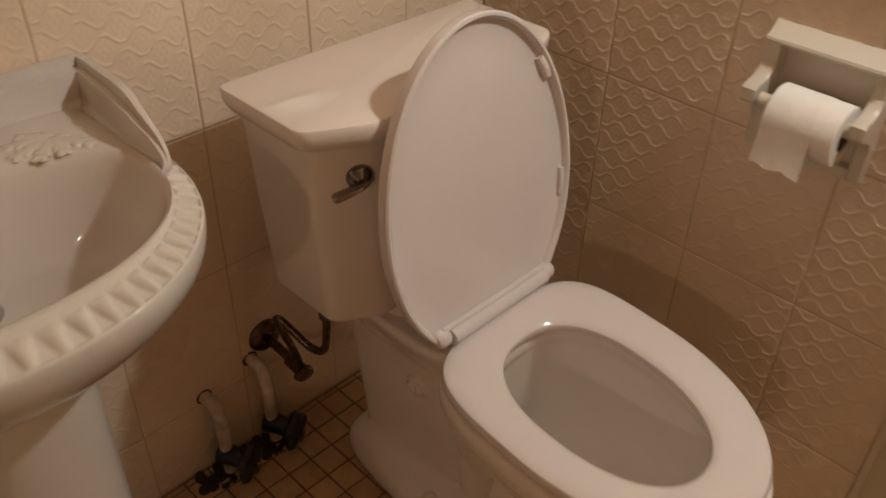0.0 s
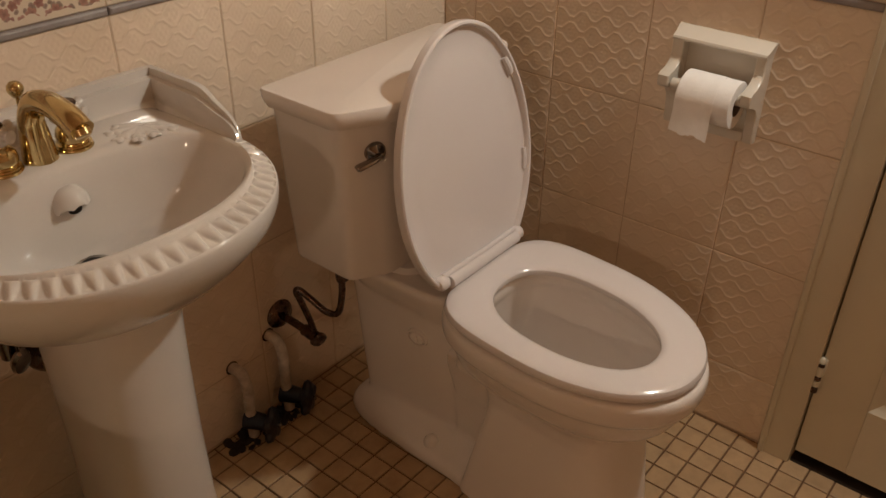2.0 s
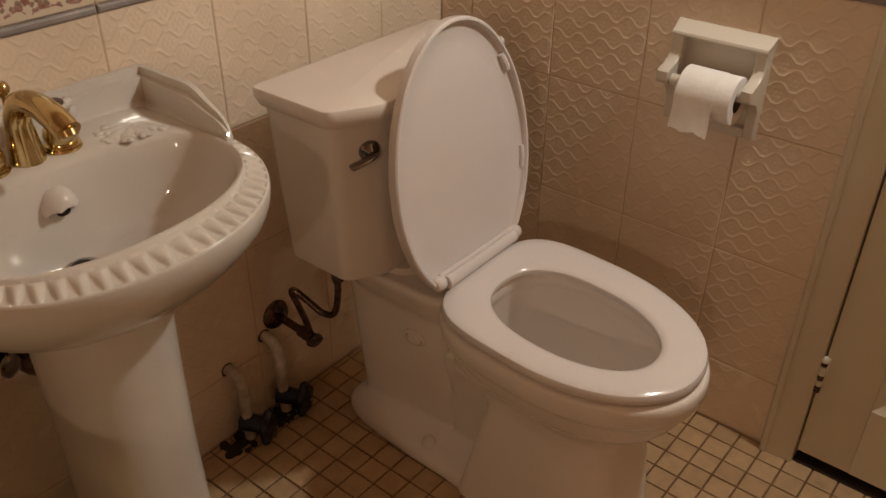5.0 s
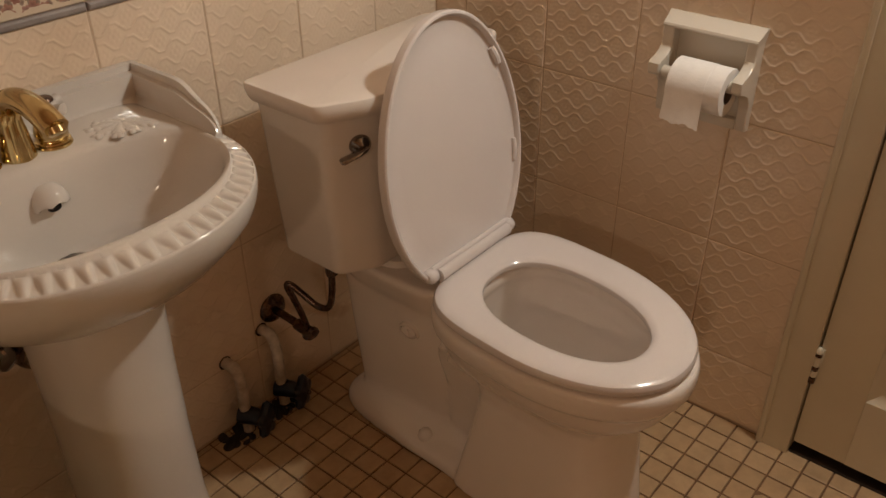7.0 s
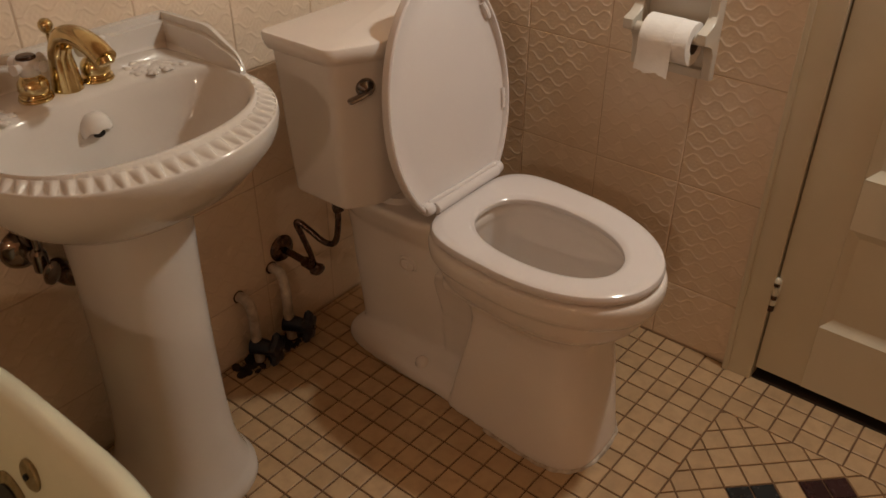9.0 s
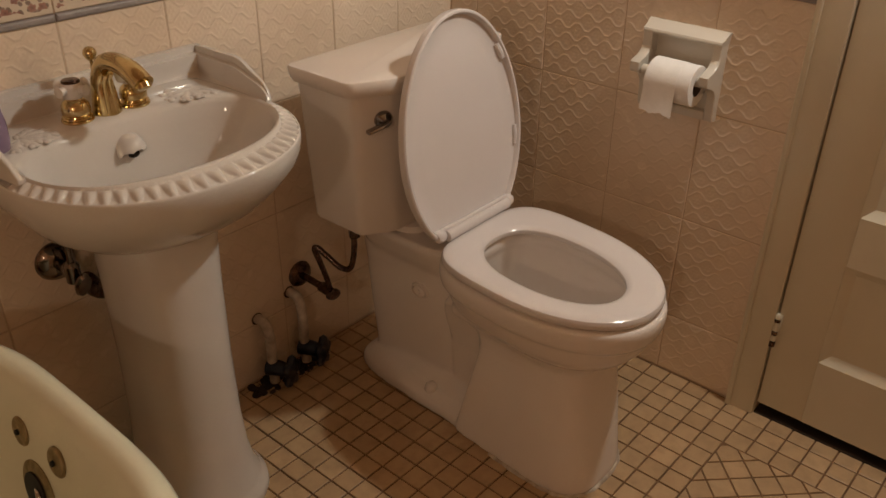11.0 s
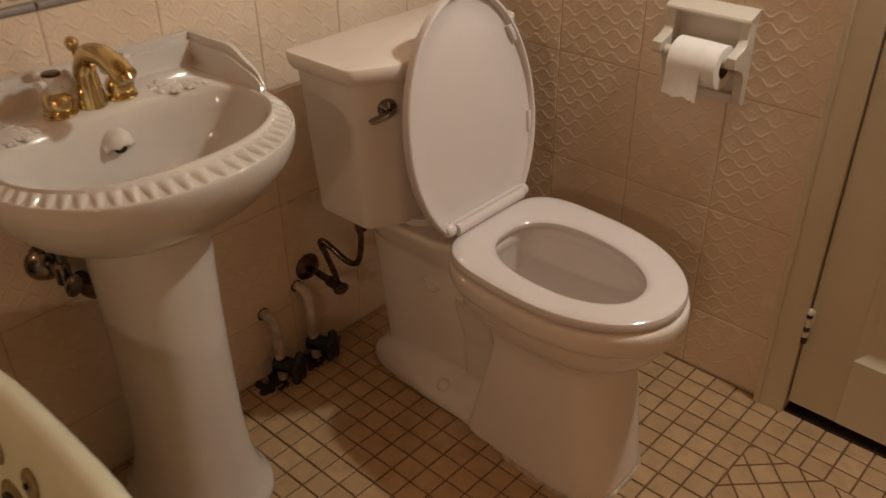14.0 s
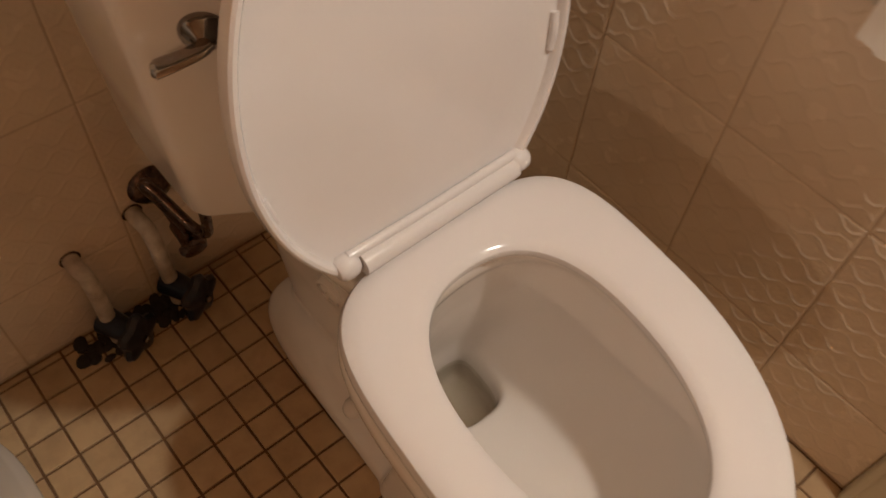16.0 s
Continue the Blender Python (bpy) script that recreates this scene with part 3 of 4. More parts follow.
def splash(bm):
    """The raised ledge along the wall and the curved wings at both sides."""
    ys = [0.848, 0.852, 0.858, 0.866, 0.878, 0.893, 0.908, 0.922, 0.936, 0.950, 0.966, 0.990, 1.02, 1.055]
    heights = [0.0005, 0.008, 0.016, 0.0235, 0.030, 0.0355, 0.0415, 0.0475, 0.0515, 0.0525, 0.0512, 0.049, 0.047, 0.0455]
    xs = [0.2195, 0.2215, 0.2230, 0.2240, 0.2255, 0.2270, 0.2285, 0.2305, 0.2325, 0.2340, 0.2360, 0.2385, 0.2410, 0.2435]
    right = [((x, y), (1, 0), h) for y, x, h in zip(ys, xs, heights)]
    corner = [((0.2435, 1.086), (0.8, 0.6), 0.045), ((0.228, 1.0925), (0.1, 1), 0.045)]
    back = [((0.198 - 0.044 * i, 1.0930), (0, 1), 0.045) for i in range(10)]
    path = right + corner + back
    path += [((-p[0], p[1]), (-d[0], d[1]), h) for p, d, h in reversed(right + corner)]
    rings = []
    for (x, y), d, h in path:
        dx, dy = Vector(d).normalized()
        row = []
        deep = (1.0 + 0.55 * abs(dy)) * min(1.0, max(0.42, 0.42 + (y - 0.848) * 6.5))
        for inset, up in ((0.0, -0.006), (0.0, h - 0.003), (0.002, h - 0.0006), (0.006, h), (0.0105, h - 0.0006), (0.0111, h * 0.84), (0.0116, h * 0.76), (0.0200, h * 0.74), (0.0205, h * 0.68), (0.0210, h * 0.52), (0.0228, 0.005), (0.0242, 0.0012), (0.032, -0.006)):
            row.append(Vector((SX + x - dx * inset * deep, y - dy * inset * deep, DECK - 0.001 + max(up, -0.006))))
        rings.append(row)
    loft(bm, rings)


part("splashback", solid(splash), SINK_WHITE, sink, sharp=24)


def leaf_spray(bm, side):
    """Moulded lacy leaves on the corner of the deck."""
    base = Matrix.Translation((SX + side * 0.150, 0.990, DECK - 0.001)) @ Matrix.Scale(side, 4, (1, 0, 0))
    for ang, length in ((200, 0.052), (168, 0.046), (232, 0.046), (265, 0.040), (300, 0.050), (140, 0.034)):
        bmesh.ops.create_icosphere(bm, subdivisions=3, radius=1, matrix=base @ pose(0, 0, 0, 0, 0, ang) @ pose(length * 0.5, 0, -0.0008) @ Matrix.Diagonal((length * 0.56, 0.0090, 0.0036, 1)))
        for k in range(4):
            w = (k + 0.8) / 4
            for lean in (-1, 1):
                m = base @ pose(0, 0, 0, 0, 0, ang) @ pose(length * w, lean * 0.0060 * (1.2 - w), -0.0006, 0, 0, lean * 34)
                bmesh.ops.create_icosphere(bm, subdivisions=2, radius=1, matrix=m @ Matrix.Diagonal((0.0105, 0.0062, 0.0030, 1)))


for side in (-1, 1):
    part("leaf_moulding", solid(leaf_spray, side), SINK_WHITE, sink)


def shell_cover(bm):
    """A shell-shaped hood over the overflow, scalloped and open along its lower lip."""
    m = along((0.170, 0.955, 0.731), (0.05, -0.90, 0.43))
    outer, inner = [], []
    for i in range(41):
        side = radians(-90 + 4.5 * i)
        lip = -0.42 + 0.13 * abs(math.cos(3.5 * side))
        a, b = [], []
        for k in range(15):
            up = 1 - (1 - lip) * (k / 14) ** 0.8
            r = math.sqrt(max(0.0, 1 - up * up)) * (1 + 0.03 * (k / 14) ** 3)
            for row, f in ((a, 1.0), (b, 0.86)):
                row.append(m @ Vector((0.0255 * r * f * math.sin(side), 0.0265 * up * (1.0 if f == 1.0 else 0.93), 0.0275 * r * f * math.cos(side) - 0.003)))
        outer.append(a)
        inner.append(b)
    loft(bm, [a + b[::-1] for a, b in zip(outer, inner)])


part("overflow_shell", solid(shell_cover), SINK_WHITE, sink, "white shell-shaped overflow cover")
part("overflow_hole", solid(lathe, [(0.006, 0.0), (0.006, 0.003)], along((0.170, 0.948, 0.722), (0.05, -0.90, 0.43)) @ Matrix.Diagonal((1.6, 1.0, 1, 1)), 16), HOLE, sink)

ped = [(0.122, 0.126, 0.0), (0.125, 0.129, 0.010), (0.123, 0.127, 0.026), (0.114, 0.118, 0.036), (0.111, 0.115, 0.046), (0.100, 0.106, 0.075), (0.093, 0.099, 0.12),
       (0.088, 0.094, 0.20), (0.086, 0.091, 0.34), (0.087, 0.092, 0.48), (0.090, 0.095, 0.58), (0.094, 0.099, 0.622), (0.090, 0.094, 0.632)]
part("pedestal", solid(loft, [egg(SX + 0.001, 0.905, a, b, b + 0.040, 2.4, 2.6, z, 64) for a, b, z in ped]), SINK_WHITE, sink, sharp=60)

# brass tap with porcelain handles
TAPX, TAPY = 0.165, 0.998
tap = thing("faucet", (TAPX, TAPY, DECK), "polished brass widespread faucet with white porcelain handles", "faucet")
part("spout", solid(tube, [(TAPX, TAPY, DECK - 0.002), (TAPX, TAPY, DECK + 0.028), (TAPX, TAPY - 0.001, DECK + 0.058), (TAPX, TAPY - 0.020, DECK + 0.084), (TAPX + 0.002, TAPY - 0.056, DECK + 0.092), (TAPX + 0.004, TAPY - 0.092, DECK + 0.085), (TAPX + 0.006, TAPY - 0.116, DECK + 0.070)],
                    lambda t: 0.0235 - 0.0085 * min(1, t * 2.4) + 0.003 * max(0, t - 0.55) * 2.2, 24, 10), BRASS, tap)
for side in (-1, 1):
    part("spout_rib", solid(tube, [(TAPX + side * 0.007, TAPY - 0.019, DECK), (TAPX + side * 0.006, TAPY - 0.0165, DECK + 0.028), (TAPX + side * 0.005, TAPY - 0.0165, DECK + 0.054), (TAPX + side * 0.005, TAPY - 0.024, DECK + 0.068)], 0.0042, 10, 6), BRASS, tap)
part("aerator", solid(lathe, [(0.0095, 0.0), (0.0120, 0.002), (0.0120, 0.010), (0.0085, 0.012)], along((TAPX + 0.006, TAPY - 0.113, DECK + 0.074), (0, -0.5, -0.86))), BRASS, tap)
part("lift_knob", solid(lathe, [(0.0028, -0.085), (0.0028, -0.012), (0.006, -0.0105), (0.0100, -0.004), (0.0110, 0.0), (0.0100, 0.005), (0.006, 0.0095), (0.001, 0.0110)], pose(TAPX + 0.001, TAPY + 0.024, 0.876)), BRASS, tap)
part("lift_base", solid(lathe, [(0.012, 0), (0.012, 0.004), (0.006, 0.007)], pose(TAPX + 0.001, TAPY + 0.024, DECK - 0.001)), BRASS, tap)
for hx, turn in ((TAPX - 0.051, 20), (TAPX + 0.050, 205)):
    bell = part("handle_base", solid(lathe, [(0.0245, 0.0), (0.0255, 0.002), (0.0245, 0.004), (0.0225, 0.0048), (0.0240, 0.0062), (0.0235, 0.0082), (0.0205, 0.0092), (0.0200, 0.0105), (0.0218, 0.0135), (0.0225, 0.019), (0.0208, 0.028), (0.0165, 0.033), (0.0120, 0.0355), (0.010, 0.040)],
                                     pose(hx, TAPY, DECK - 0.001), 32), BRASS, tap)
    handle = part("handle", solid(lathe, [(0.009, 0.036), (0.014, 0.038), (0.0178, 0.044), (0.0180, 0.055), (0.0168, 0.0605), (0.0150, 0.0625), (0.006, 0.063)], pose(hx, TAPY, DECK - 0.001)), SINK_WHITE, tap, "white porcelain lever handle")
    for k in range(4):
        ang = radians(turn + 90 * k)
        dx, dy = math.cos(ang), math.sin(ang)
        zz = DECK + 0.0515
        part("lever", solid(tube, [(hx + 0.010 * dx, TAPY + 0.010 * dy, zz), (hx + 0.020 * dx, TAPY + 0.020 * dy, zz + 0.001), (hx + 0.030 * dx, TAPY + 0.030 * dy, zz + 0.001)],
                            lambda t: 0.0088 * (1 - 0.25 * math.sin(math.pi * min(1, t * 1.1))) * (0.6 if t > 0.97 else 1), 12, 6), SINK_WHITE, handle)
    part("button", solid(lathe, [(0.0138, 0.062), (0.0142, 0.0645), (0.0125, 0.0668), (0.006, 0.0675)], pose(hx, TAPY, DECK - 0.001)), DARK_METAL, handle, "small dark brass button")

# liquid soap
soap = thing("soap_bottle", (-0.048, 0.965, 0.785), "clear soap bottle of purple liquid with a flowery label", "soap bottle")
liquid = Nodes("purple_soap")
PURPLE = liquid.set(liquid.ramp(liquid.noise(14.0), [(0.3, (0.40, 0.30, 0.46)), (0.7, (0.48, 0.37, 0.54))]), 0.08, 0.0, Transmission_Weight=0.55, IOR=1.36)
BOTTLE = [(0.030, 0.020, 0.0), (0.036, 0.024, 0.003), (0.0385, 0.026, 0.018), (0.0385, 0.026, 0.045), (0.035, 0.0245, 0.068), (0.030, 0.022, 0.088), (0.0255, 0.020, 0.106), (0.020, 0.0175, 0.120), (0.013, 0.013, 0.130)]
part("bottle", solid(loft, [egg(-0.048, 0.965, a, b, b, 2.4, 2.4, 0.7855 + z, 40) for a, b, z in BOTTLE]), PURPLE, soap)
part("neck", solid(lathe, [(0.0125, 0.0), (0.0135, 0.002), (0.0135, 0.018), (0.006, 0.020), (0.005, 0.045), (0.004, 0.046)], pose(-0.048, 0.965, 0.9145)), HOLDER, soap)
lab = Nodes("flower_label")
LABEL = lab.set(lab.ramp(lab.noise(95.0, 2.0), [(0.38, (0.20, 0.05, 0.07)), (0.47, (0.62, 0.55, 0.58)), (0.60, (0.50, 0.30, 0.36)), (0.66, (0.12, 0.14, 0.10))]), 0.3)
part("label", solid(loft, [[Vector((-0.048 + (a + 0.0012) * math.cos(t), 0.965 + (b + 0.0012) * math.sin(t), 0.7855 + z)) for t in [radians(-75 + 6 * k) for k in range(17)]] for a, b, z in BOTTLE[3:7]], False, False, False), LABEL, soap, "flower-patterned label")

# ---- toilet paper holder ----
holder = thing("toilet_paper_holder", (EAST, 0.45, 0.65), "cream ceramic toilet paper holder set in the tiled wall", "toilet paper holder")
HW = EAST - 0.006
HY0, HY1 = 0.373, 0.552
part("back_plate", solid(block, HW - 0.003, HW + 0.005, HY0 + 0.018, HY1 - 0.018, 0.655, 0.822), HOLDER, holder)


def cap_ledge(bm):
    """A little sloping roof over the recess."""
    rows = [(0.0, 0.005, 0.834), (0.0, 0.0, 0.834), (0.001, -0.004, 0.8345), (0.002, -0.010, 0.831), (0.003, -0.022, 0.8235), (0.004, -0.032, 0.8195), (0.004, -0.0335, 0.816), (0.004, -0.032, 0.8125), (0.004, -0.024, 0.8095), (0.004, 0.005, 0.8085)]
    loft(bm, [[(HW + x, HY0 + i, z) for i, x, z in rows], [(HW + x, HY1 - i, z) for i, x, z in rows]])


part("top_ledge", solid(cap_ledge), HOLDER, holder, sharp=22)


def holder_arm(bm, y0, y1):
    """A side wall that sweeps out into an arm."""
    prof = [(0.004, 0.812), (-0.0300, 0.812), (-0.0290, 0.795), (-0.0295, 0.782), (-0.036, 0.772), (-0.050, 0.764), (-0.066, 0.760), (-0.071, 0.757), (-0.0715, 0.741),
            (-0.068, 0.736), (-0.050, 0.730), (-0.034, 0.722), (-0.024, 0.708), (-0.020, 0.690), (-0.019, 0.664), (-0.016, 0.652), (0.004, 0.650)]
    k = len(prof)
    rings = []
    for y, inset in ((y0, 0.002), (y0 + 0.002, 0.0), (y1 - 0.002, 0.0), (y1, 0.002)):
        rings.append([(HW + x + (inset if x < 0 else 0), y, z) for x, z in prof])
    loft(bm, rings)


for y0, y1 in ((HY0 + 0.004, HY0 + 0.023), (HY1 - 0.024, HY1 - 0.003)):
    part("arm", solid(holder_arm, y0, y1), HOLDER, holder, sharp=30)
part("bottom_ledge", solid(block, HW - 0.018, HW + 0.004, HY0 + 0.023, HY1 - 0.024, 0.651, 0.670, 0.003), HOLDER, holder)
AX, AZ = HW - 0.059, 0.743
part("roller", solid(tube, [(AX, HY0 + 0.018, AZ), (AX, 0.455, AZ), (AX, HY1 - 0.028, AZ)], 0.0105, 16, 4), HOLDER, holder)

roll = thing("toilet_paper_roll", (AX, 0.46, AZ), "white toilet paper roll with a torn sheet hanging down", "toilet paper")
RR = 0.0415
RZ = AZ - 0.010


def ring_tube(bm, r0, r1, y0, y1, seg=48):
    rows = []
    for r, y in ((r0, y0), (r1 - 0.001, y0), (r1, y0 + 0.001), (r1, y1 - 0.001), (r1 - 0.001, y1), (r0, y1)):
        rows.append([Vector((AX + r * math.cos(2 * math.pi * i / seg), y, RZ + r * math.sin(2 * math.pi * i / seg))) for i in range(seg)])
    loft(bm, rows + [rows[0]], False, False)


part("paper", solid(ring_tube, 0.0205, RR, 0.401, 0.499), PAPER, roll)
part("core", solid(ring_tube, 0.0185, 0.0204, 0.4012, 0.4988), CARDBOARD, roll, "brown card core")


def sheet(bm):
    """The loose end: over the top of the roll and straight down, torn at the bottom."""
    rng = random.Random(4)
    line = [((RR + 0.0008) * math.cos(radians(a)), (RR + 0.0008) * math.sin(radians(a))) for a in range(70, 186, 8)]
    n0 = len(line)
    line += [(-RR - 0.0010 - 0.0003 * k * k * 0.4, -0.0035 - 0.0085 * k) for k in range(1, 7)]
    rows, under = [], []
    for j in range(21):
        w = j / 20
        y = 0.429 + (0.4970 - 0.429) * w
        ragged = 0.0022 * rng.uniform(-1, 1)
        a, b = [], []
        for i, (dx, dz) in enumerate(line):
            fall = max(0.0, (i - n0 + 1) / (len(line) - n0))
            cut = fall * (-0.006 * (1 - w) + 0.003 * math.sin(w * 6) + (ragged if i == len(line) - 1 else 0))
            sway = fall * (0.0035 * math.sin(w * 2.6 + 0.5) - 0.002)
            p = Vector((AX + dx - sway, y + 0.004 * fall * (w - 0.3), RZ + dz + cut))
            a.append(p)
            inward = Vector((-dx, 0, -dz if i < n0 else 0)).normalized()
            b.append(p + inward * 0.0006)
        rows.append(a)
        under.append(b)
    loft(bm, [a + b[::-1] for a, b in zip(rows, under)])


part("hanging_sheet", solid(sheet), PAPER, roll, "torn sheet", 60)

# ---- plumbing on the wall by the toilet ----
supply = thing("water_supply_valve", (0.605, NORTH, 0.23), "chrome supply valve, coloured dark brown for the shade, with a bent hose to the tank", "supply valve")
part("escutcheon", solid(lathe, [(0.032, 0.0), (0.0325, 0.003), (0.028, 0.010), (0.016, 0.015), (0.010, 0.016)], along((0.605, NORTH - 0.005, 0.232), (0, -1, 0)), 32), DARK_METAL, supply)
part("stub", solid(tube, [(0.605, NORTH - 0.01, 0.232), (0.603, 1.04, 0.232), (0.600, 0.985, 0.232)], 0.0085, 14, 4), DARK_METAL, supply)
part("valve_body", solid(tube, [(0.601, 1.012, 0.232), (0.600, 0.995, 0.232), (0.599, 0.975, 0.231)], 0.0125, 16, 4), DARK_METAL, supply)
part("valve_handle", solid(lathe, [(0.010, 0.0), (0.0185, 0.002), (0.0190, 0.008), (0.016, 0.014), (0.006, 0.016)], along((0.598, 0.976, 0.231), (0, -1, -0.05)) @ Matrix.Diagonal((1.0, 0.62, 1, 1)), 20), DARK_METAL, supply)
part("hose", solid(tube, [(0.602, 0.984, 0.238), (0.596, 0.986, 0.268), (0.580, 0.989, 0.322), (0.570, 0.990, 0.352), (0.573, 0.984, 0.358), (0.582, 0.962, 0.341), (0.592, 0.932, 0.320), (0.599, 0.908, 0.326), (0.597, 0.892, 0.375), (0.594, 0.886, 0.440)], 0.0066, 12, 8), DARK_METAL, supply)
part("hose_nut", solid(lathe, [(0.010, 0.0), (0.0125, 0.003), (0.0125, 0.024), (0.010, 0.028)], pose(0.594, 0.886, 0.412), 6), DARK_METAL, supply)


def floor_valve(px, pz, fx, fy, name_label):
    """A painted stub that bends down from the wall to a dark shut-off handle by the floor."""
    v = thing("shutoff_pipe", (fx, fy, 0), name_label, "pipe", "pipes by the wall")
    part("pipe", solid(tube, [(px, NORTH + 0.002, pz), (px, 1.080, pz + 0.002), (px + 0.004, 1.066, pz - 0.010), (px + 0.006, 1.060, pz - 0.05), (fx - 0.005, fy + 0.020, 0.050), (fx - 0.004, fy + 0.018, 0.004)], 0.0118, 14, 8), PIPE_PAINT, v, "pipe with chipped white paint")
    part("collar", solid(lathe, [(0.0145, 0.0), (0.0150, 0.002), (0.0130, 0.004)], along((px, NORTH - 0.004, pz), (0, -1, 0))), DARK_METAL, v)
    body = part("valve_body", solid(tube, [(fx - 0.010, fy + 0.030, 0.046), (fx, fy + 0.008, 0.046), (fx + 0.012, fy - 0.016, 0.044)], lambda t: 0.021 - 0.004 * t, 16, 6), BLACK_RUBBER, v)
    bm = bmesh.new()
    rows = []
    m = along((fx + 0.010, fy - 0.014, 0.044), (0.45, -0.85, 0.05))
    for r, h in ((0.014, 0.0), (0.031, 0.003), (0.035, 0.010), (0.031, 0.018), (0.014, 0.023)):
        rows.append([m @ Vector((r * (1 + 0.16 * math.cos(5 * t)) * math.cos(t), r * (1 + 0.16 * math.cos(5 * t)) * math.sin(t), h)) for t in [2 * math.pi * i / 40 for i in range(40)]])
    loft(bm, rows)
    part("knob", bm, BLACK_RUBBER, v, "blue-black lobed knob")
    part("stem", solid(lathe, [(0.005, 0.0), (0.005, 0.028), (0.003, 0.030)], m), DIM_CHROME, v)
    return v


floor_valve(0.570, 0.196, 0.585, 1.045, "chipped white pipe with a dark shut-off knob near the toilet")
floor_valve(0.472, 0.170, 0.482, 1.040, "chipped white pipe with a dark shut-off knob near the sink")

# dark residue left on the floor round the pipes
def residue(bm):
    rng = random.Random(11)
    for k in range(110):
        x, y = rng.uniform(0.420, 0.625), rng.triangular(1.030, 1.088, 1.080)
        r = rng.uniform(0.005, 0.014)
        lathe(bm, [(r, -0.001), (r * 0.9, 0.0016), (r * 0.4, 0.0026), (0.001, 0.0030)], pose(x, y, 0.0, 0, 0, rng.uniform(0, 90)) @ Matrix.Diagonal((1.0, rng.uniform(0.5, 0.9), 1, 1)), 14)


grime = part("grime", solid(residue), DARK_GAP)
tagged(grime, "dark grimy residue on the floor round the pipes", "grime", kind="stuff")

# chrome stop under the basin
stop = thing("sink_stop_valve", (0.06, NORTH, 0.5), "chrome stop valve with an oval handle under the sink", "stop valve")
part("escutcheon", solid(lathe, [(0.036, 0.0), (0.037, 0.003), (0.033, 0.012), (0.020, 0.020), (0.011, 0.022)], along((0.062, NORTH - 0.005, 0.508), (0, -1, 0)), 36), DIM_CHROME, stop)
part("stub", solid(tube, [(0.062, NORTH - 0.01, 0.508), (0.063, 1.06, 0.506), (0.064, 1.035, 0.504)], 0.0105, 14, 4), DIM_CHROME, stop)
part("valve_body", solid(lathe, [(0.009, -0.020), (0.0135, -0.016), (0.0135, 0.016), (0.009, 0.022)], pose(0.064, 1.034, 0.506)), DIM_CHROME, stop)
part("oval_handle", solid(lathe, [(0.006, 0.0), (0.019, 0.002), (0.021, 0.007), (0.018, 0.012), (0.006, 0.014)], along((0.066, 1.018, 0.492), (0.15, -0.9, -0.35)) @ Matrix.Diagonal((0.75, 1.25, 1, 1)), 28), DIM_CHROME, stop)
part("riser", solid(tube, [(0.064, 1.034, 0.520), (0.066, 1.034, 0.58), (0.080, 1.02, 0.66)], 0.0055, 12, 6), DIM_CHROME, stop)
trap = part("drain_trap", solid(tube, [(0.120, 1.02, 0.66), (0.120, 1.02, 0.50), (0.118, 1.03, 0.455), (0.112, 1.06, 0.44), (0.108, 1.099, 0.445)], 0.018, 16, 8), DARK_METAL)
tagged(trap, "dull metal drain trap behind the pedestal", "drain pipe")

# ---- bathtub ----
tub = thing("bathtub", (-0.93, 0.585, 0), "cream enamelled bathtub with a rounded end", "bathtub")
TUBX, TUBY = -0.921, 0.585


def tub_ring(gx, gy, z, n=120, shift=0.0):
    return [Vector((TUBX + shift + (p.x) * (0.785 - gx), TUBY + (p.y) * (0.395 - gy), z)) for p in
            [Vector((math.copysign(abs(math.cos(t)) ** 0.5, math.cos(t)), math.copysign(abs(math.sin(t)) ** 0.5, math.sin(t)), 0)) for t in [2 * math.pi * i / n for i in range(n)]]]


tub_body = part("tub_body", solid(loft, [tub_ring(gx, gy, z) for gx, gy, z in (
    (0.16, 0.10, 0.05), (0.10, 0.07, 0.12), (0.07, 0.05, 0.30), (0.05, 0.035, 0.50), (0.040, 0.030, 0.555), (0.012, 0.010, 0.562), (0.001, 0.001, 0.572), (0.0, 0.0, 0.583),
    (0.005, 0.005, 0.594), (0.015, 0.015, 0.600), (0.026, 0.026, 0.599), (0.037, 0.036, 0.590), (0.046, 0.044, 0.570), (0.056, 0.052, 0.52), (0.068, 0.062, 0.44), (0.092, 0.085, 0.30), (0.15, 0.12, 0.17), (0.23, 0.18, 0.135))]), TUB_ENAMEL, tub, sharp=180)
for sx in (-1, 1):
    for sy in (-1, 1):
        part("foot", solid(lathe, [(0.030, 0.0), (0.034, 0.010), (0.022, 0.035), (0.030, 0.06), (0.045, 0.085)], pose(TUBX + sx * 0.50, TUBY + sy * 0.24, 0.0)), TUB_ENAMEL, tub)


def tub_plate(name, y, z, r, mat, label=""):
    """A round plate on the inside of the end wall."""
    x = TUBX + 0.785 - 0.056 - 0.15 * (0.52 - z)
    return part(name, solid(lathe, [(r, -0.004), (r, 0.002), (r * 0.9, 0.004), (r * 0.4, 0.005)], along((x, y, z), (-0.985, 0.0, 0.15)), 32), mat, tub_body, label), x


